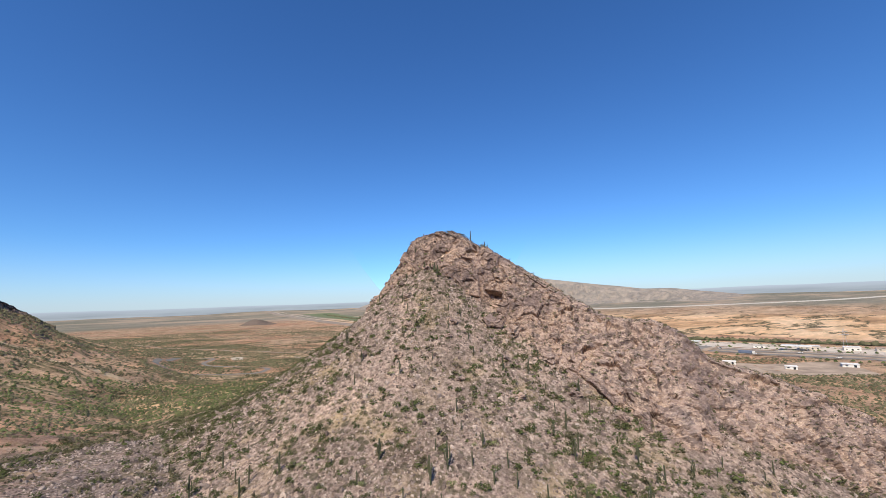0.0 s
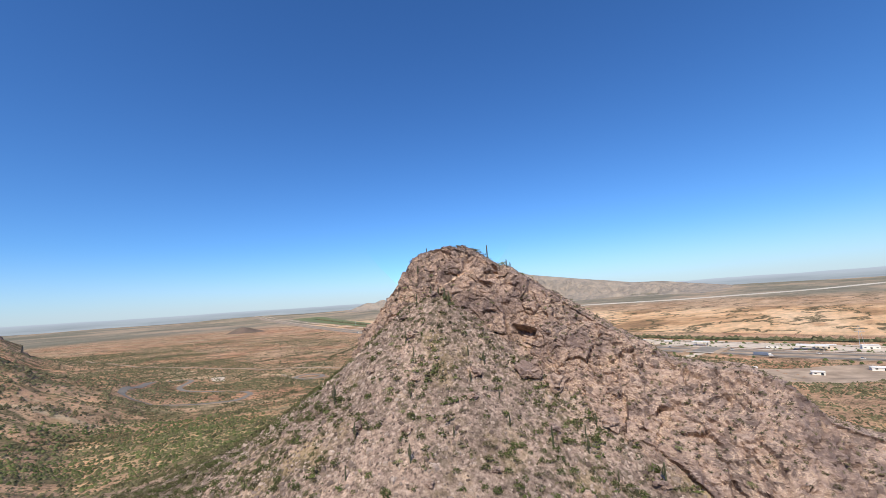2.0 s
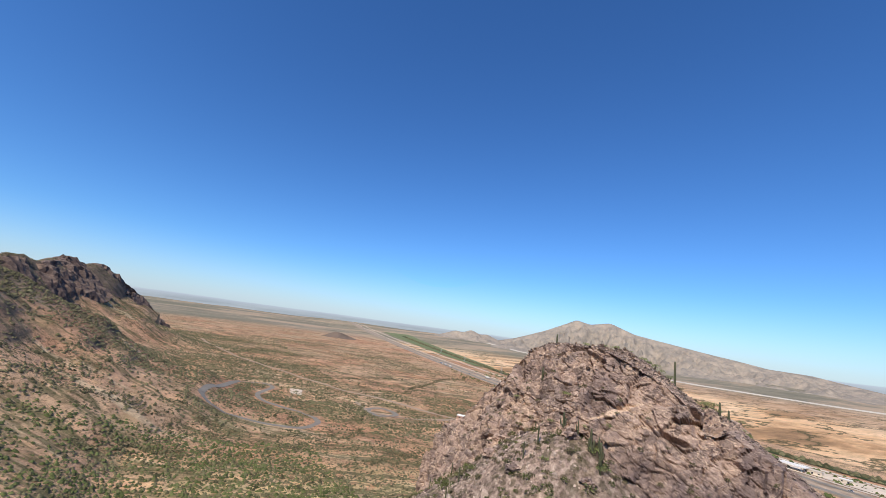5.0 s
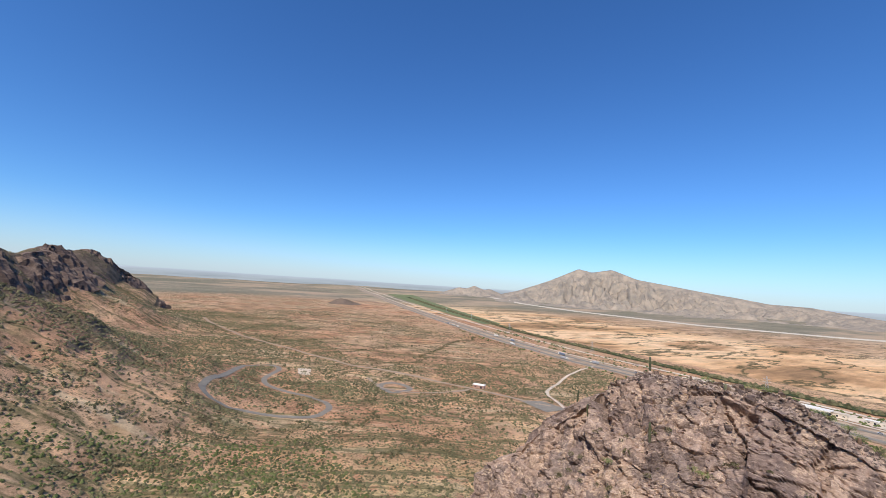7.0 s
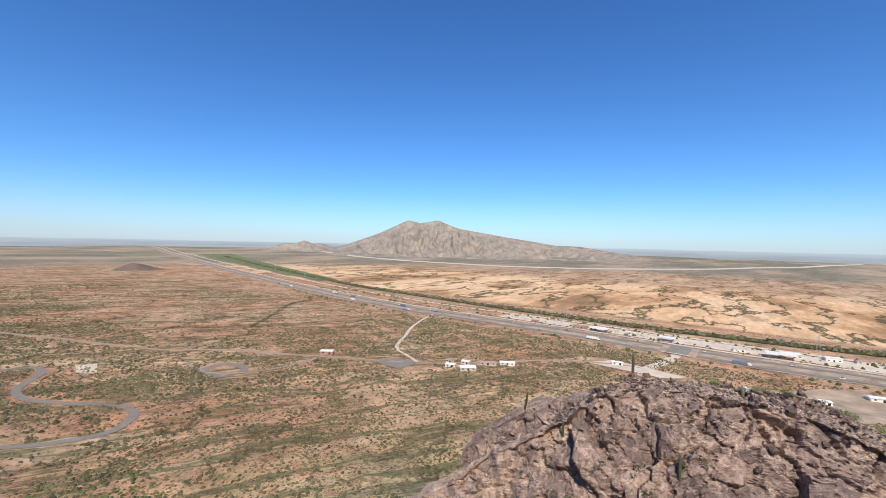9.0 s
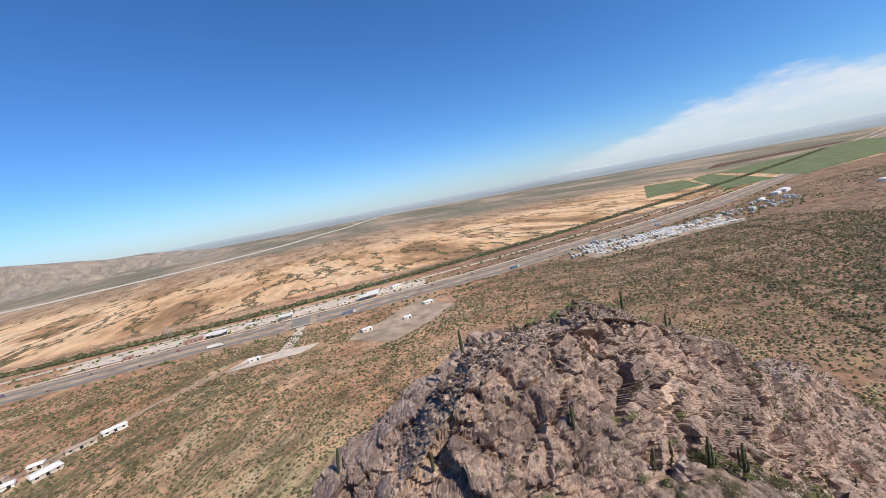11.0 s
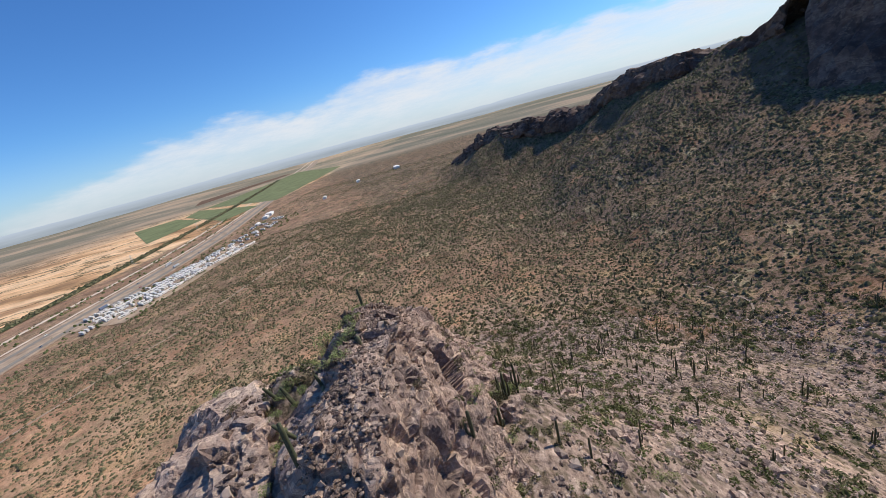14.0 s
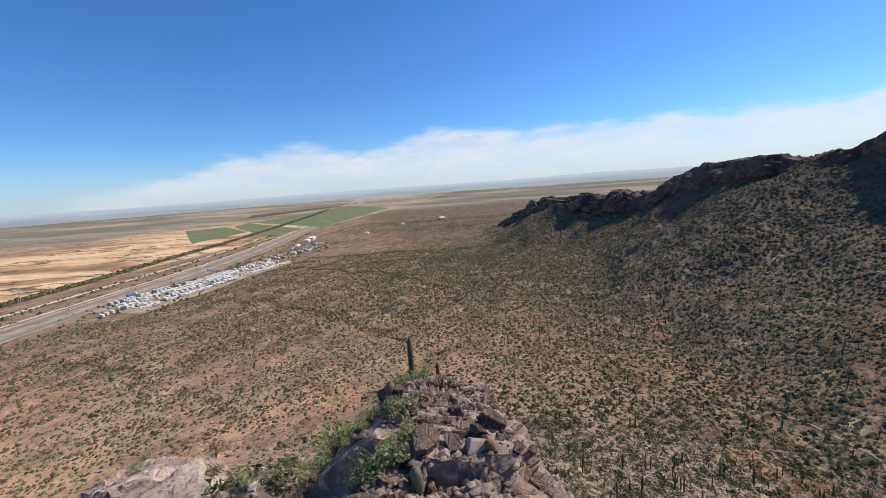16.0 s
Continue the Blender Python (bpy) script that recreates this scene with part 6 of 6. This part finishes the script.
def canopy(x, y, w, d, turn):
    root = new("fuel_canopy")
    tagged(root, "white flat canopy of a fuel station", "canopy")
    part("roof", box(-w / 2, w / 2, -d / 2, d / 2, 5.0, 6.0), WHITE, root)
    me = box(-0.3, 0.3, -0.3, 0.3, -0.5, 5.0)
    me.materials.append(SILVER)
    for sx in (-1, 1):
        for sy in (-1, 1):
            o = new("post", me)
            o.parent = root
            o.location = (sx * w * 0.35, sy * d * 0.3, 0)
    root.matrix_basis = pose(x, y, float(ground_z(x, y)) + 0.5, 0, 0, turn)


canopy(-150, 618, 26, 14, 0)
canopy(60, 616, 30, 14, 3)
canopy(-60, 622, 20, 12, 2)


def overpass():
    """The highway bridge over the crossing road: abutments, deck and parapets over a dark opening."""
    root = new("highway_bridge")
    tagged(root, "pale concrete highway bridge over the crossing road", "bridge")
    for s in (-1, 1):
        part("abutment", box(s * 11 - (0 if s > 0 else 9), s * 11 + (9 if s > 0 else 0), -22, 24, -1, 1.9), VERGE, root)
    part("deck", box(-12, 12, -24, 26, 1.2, 2.0), ASPHALT, root)
    for y in (-24.3, 26.3):
        part("parapet", box(-16, 16, y - 0.3, y + 0.3, 1.9, 2.7), CONCRETE, root)
    part("pier", box(-0.5, 0.5, -20, 22, -1, 1.2), CONCRETE, root)
    part("shaded_roadway", box(-11, 11, -23, 25, -0.6, 0.3), ASPHALT, root, "grey roadway under the bridge")
    root.matrix_basis = pose(-40, 568, float(ground_z(-40, 568)), 0, 0, -2)


overpass()


def semi(trailer, label):
    root = new("semi_truck")
    tagged(root, label, "truck", "trucks on the highway")
    part("trailer", box(-8, 5.5, -1.28, 1.28, 1.1, 4.0, 0.05), trailer, root)
    cab = part("cab", box(6.0, 8.6, -1.2, 1.2, 0.7, 3.5, 0.25), WHITE, root)
    part("windscreen", box(8.45, 8.64, -1.0, 1.0, 2.0, 2.9), DARK, cab)
    part("bonnet", box(8.5, 10.2, -1.05, 1.05, 0.7, 2.0, 0.2), WHITE, cab)
    put_wheels(root, (-7, -5.8, 6.2, 9.3), 1.1, 0.5)
    return root


def car(paint, label):
    root = new("car")
    tagged(root, label, "car", "cars on the highway")
    part("body", box(-2.3, 2.3, -0.9, 0.9, 0.35, 0.95, 0.12), paint, root)
    part("cabin", box(-1.5, 0.9, -0.8, 0.8, 0.93, 1.5, 0.2), DARK, root)
    put_wheels(root, (-1.4, 1.4), 0.85, 0.33, 0.22)
    return root


TRUCKS = [semi(WHITE, "white semi-trailer truck on the highway"), semi(SILVER, "silver semi-trailer truck on the highway"), semi(BLUE_PAINT, "grey-blue semi-trailer truck on the highway")]
CARS = [car(WHITE, "white car on the highway"), car(RED, "red car on the highway"), car(SILVER, "silver car on the highway"), car(BLUE_PAINT, "blue car on the highway")]


def lane(x, off):
    """A place and heading on the highway, off metres left of its middle line."""
    y0, y1 = (float(np.interp(q, [p[0] for p in HWY], [p[1] for p in HWY])) for q in (x - 20, x + 20))
    a = math.atan2(y1 - y0, 40)
    yy = (y0 + y1) / 2
    px, py = x - math.sin(a) * off, yy + math.cos(a) * off
    return px, py, float(ground_z(x, yy)) + 0.8, math.degrees(a)


vr = random.Random(5)
for k in range(46):
    x = -900 + k * 42 + vr.uniform(-12, 12)
    west = k % 2
    px, py, pz, a = lane(x, (16 if west else -14) + vr.choice((-1.9, 1.9)))
    kind = vr.choice(TRUCKS) if vr.random() < 0.3 else vr.choice(CARS)
    copy_thing(kind, pose(px, py, pz, 0, 0, a + (180 if west else 0)))
for k, o in enumerate(TRUCKS + CARS):
    px, py, pz, a = lane(-960 - 40 * k, -16)
    o.matrix_basis = pose(px, py, pz, 0, 0, a)


def motorhome(length, stripe, label):
    root = new("motorhome")
    tagged(root, label, "motorhome", "motorhomes in the trailer park")
    part("body", box(-length / 2, length / 2, -1.25, 1.25, 0.6, 3.4, 0.12), WHITE, root)
    part("stripe", box(-length / 2 + 0.3, length / 2 - 0.3, -1.28, 1.28, 1.3, 1.6), stripe, root)
    part("windscreen", box(length / 2 - 0.05, length / 2 + 0.03, -1.0, 1.0, 1.8, 2.8), DARK, root)
    part("roof_unit", box(-0.6, 0.6, -0.4, 0.4, 3.4, 3.75), CONCRETE, root)
    for s in (-1, 1):
        part("window", box(-length * 0.3, length * 0.1, s * 1.26 - 0.03, s * 1.26 + 0.03, 1.9, 2.6), DARK, root)
    put_wheels(root, (-length * 0.3, length * 0.33), 1.05, 0.42)
    return root


HOMES = [motorhome(10.5, TAN_ROOF, "long white motorhome parked in the trailer park"), motorhome(8, SILVER, "white motorhome parked in the trailer park"), motorhome(12, CREAM, "long white trailer home with a cream stripe")]
hr = random.Random(9)
k = 0
for row in range(10):
    for col in range(42):
        u, v = col / 41, row / 9
        x = 384 + u * 268 + v * 22 + hr.uniform(-1.2, 1.2)
        y = 480 + v * 74 + (1 - u) * 14 - 14 * u + hr.uniform(-0.8, 0.8)
        gap = float(vnoise(np.array([x / 30]), np.array([y / 14]), np.zeros(1), 90)[0])
        if hr.random() < 0.14 + 0.25 * (u > 0.8) + 0.45 * (row % 3 == 2) + 0.5 * (gap > 0.3):
            continue
        copy_thing(HOMES[hr.randrange(3)], pose(x, y, float(ground_z(x, y)) + 0.5, 0, 0, (68 if row % 2 else -20) + hr.uniform(-4, 4)))
for col in range(36):
    x, y = 672 + col * 7 + hr.uniform(-2, 2), 486 + hr.choice((0, 14, 28, 42, 56)) + col * 1.2
    copy_thing(HOMES[hr.randrange(3)], pose(x, y, float(ground_z(x, y)) + 0.5, 0, 0, 70 + hr.uniform(-6, 6)))
for k, o in enumerate(HOMES):
    o.matrix_basis = pose(374 - 6 * k, 520, float(ground_z(374 - 6 * k, 520)) + 0.3, 0, 0, 68)


def pylon(x, y):
    root = new("power_pylon")
    tagged(root, "grey steel power pylon beside the canal", "pylon", "pylons along the canal")
    for sx in (-1, 1):
        for sy in (-1, 1):
            v = []
            for z, k in ((0, 2.2), (12, 1.2), (24, 0.4)):
                v += [(sx * k - 0.12, sy * k, z), (sx * k + 0.12, sy * k + 0.12, z), (sx * k + 0.12, sy * k - 0.12, z)]
            f = [(i * 3 + a, i * 3 + (a + 1) % 3, i * 3 + 3 + (a + 1) % 3, i * 3 + 3 + a) for i in range(2) for a in range(3)]
            part("leg", mesh_np("leg", np.array(v), np.array(f)), SILVER, root)
    for z in (16, 20):
        part("crossarm", box(-4.5, 4.5, -0.15, 0.15, z, z + 0.3), SILVER, root)
    root.matrix_basis = pose(x, y, float(ground_z(x, y)), 0, 0, 5)


for x in (-1500, -1180, -860, -540, -220, 100, 420, 740, 1060):
    pylon(x, float(np.interp(x, [q[0] for q in CANAL], [q[1] for q in CANAL])) - 38)
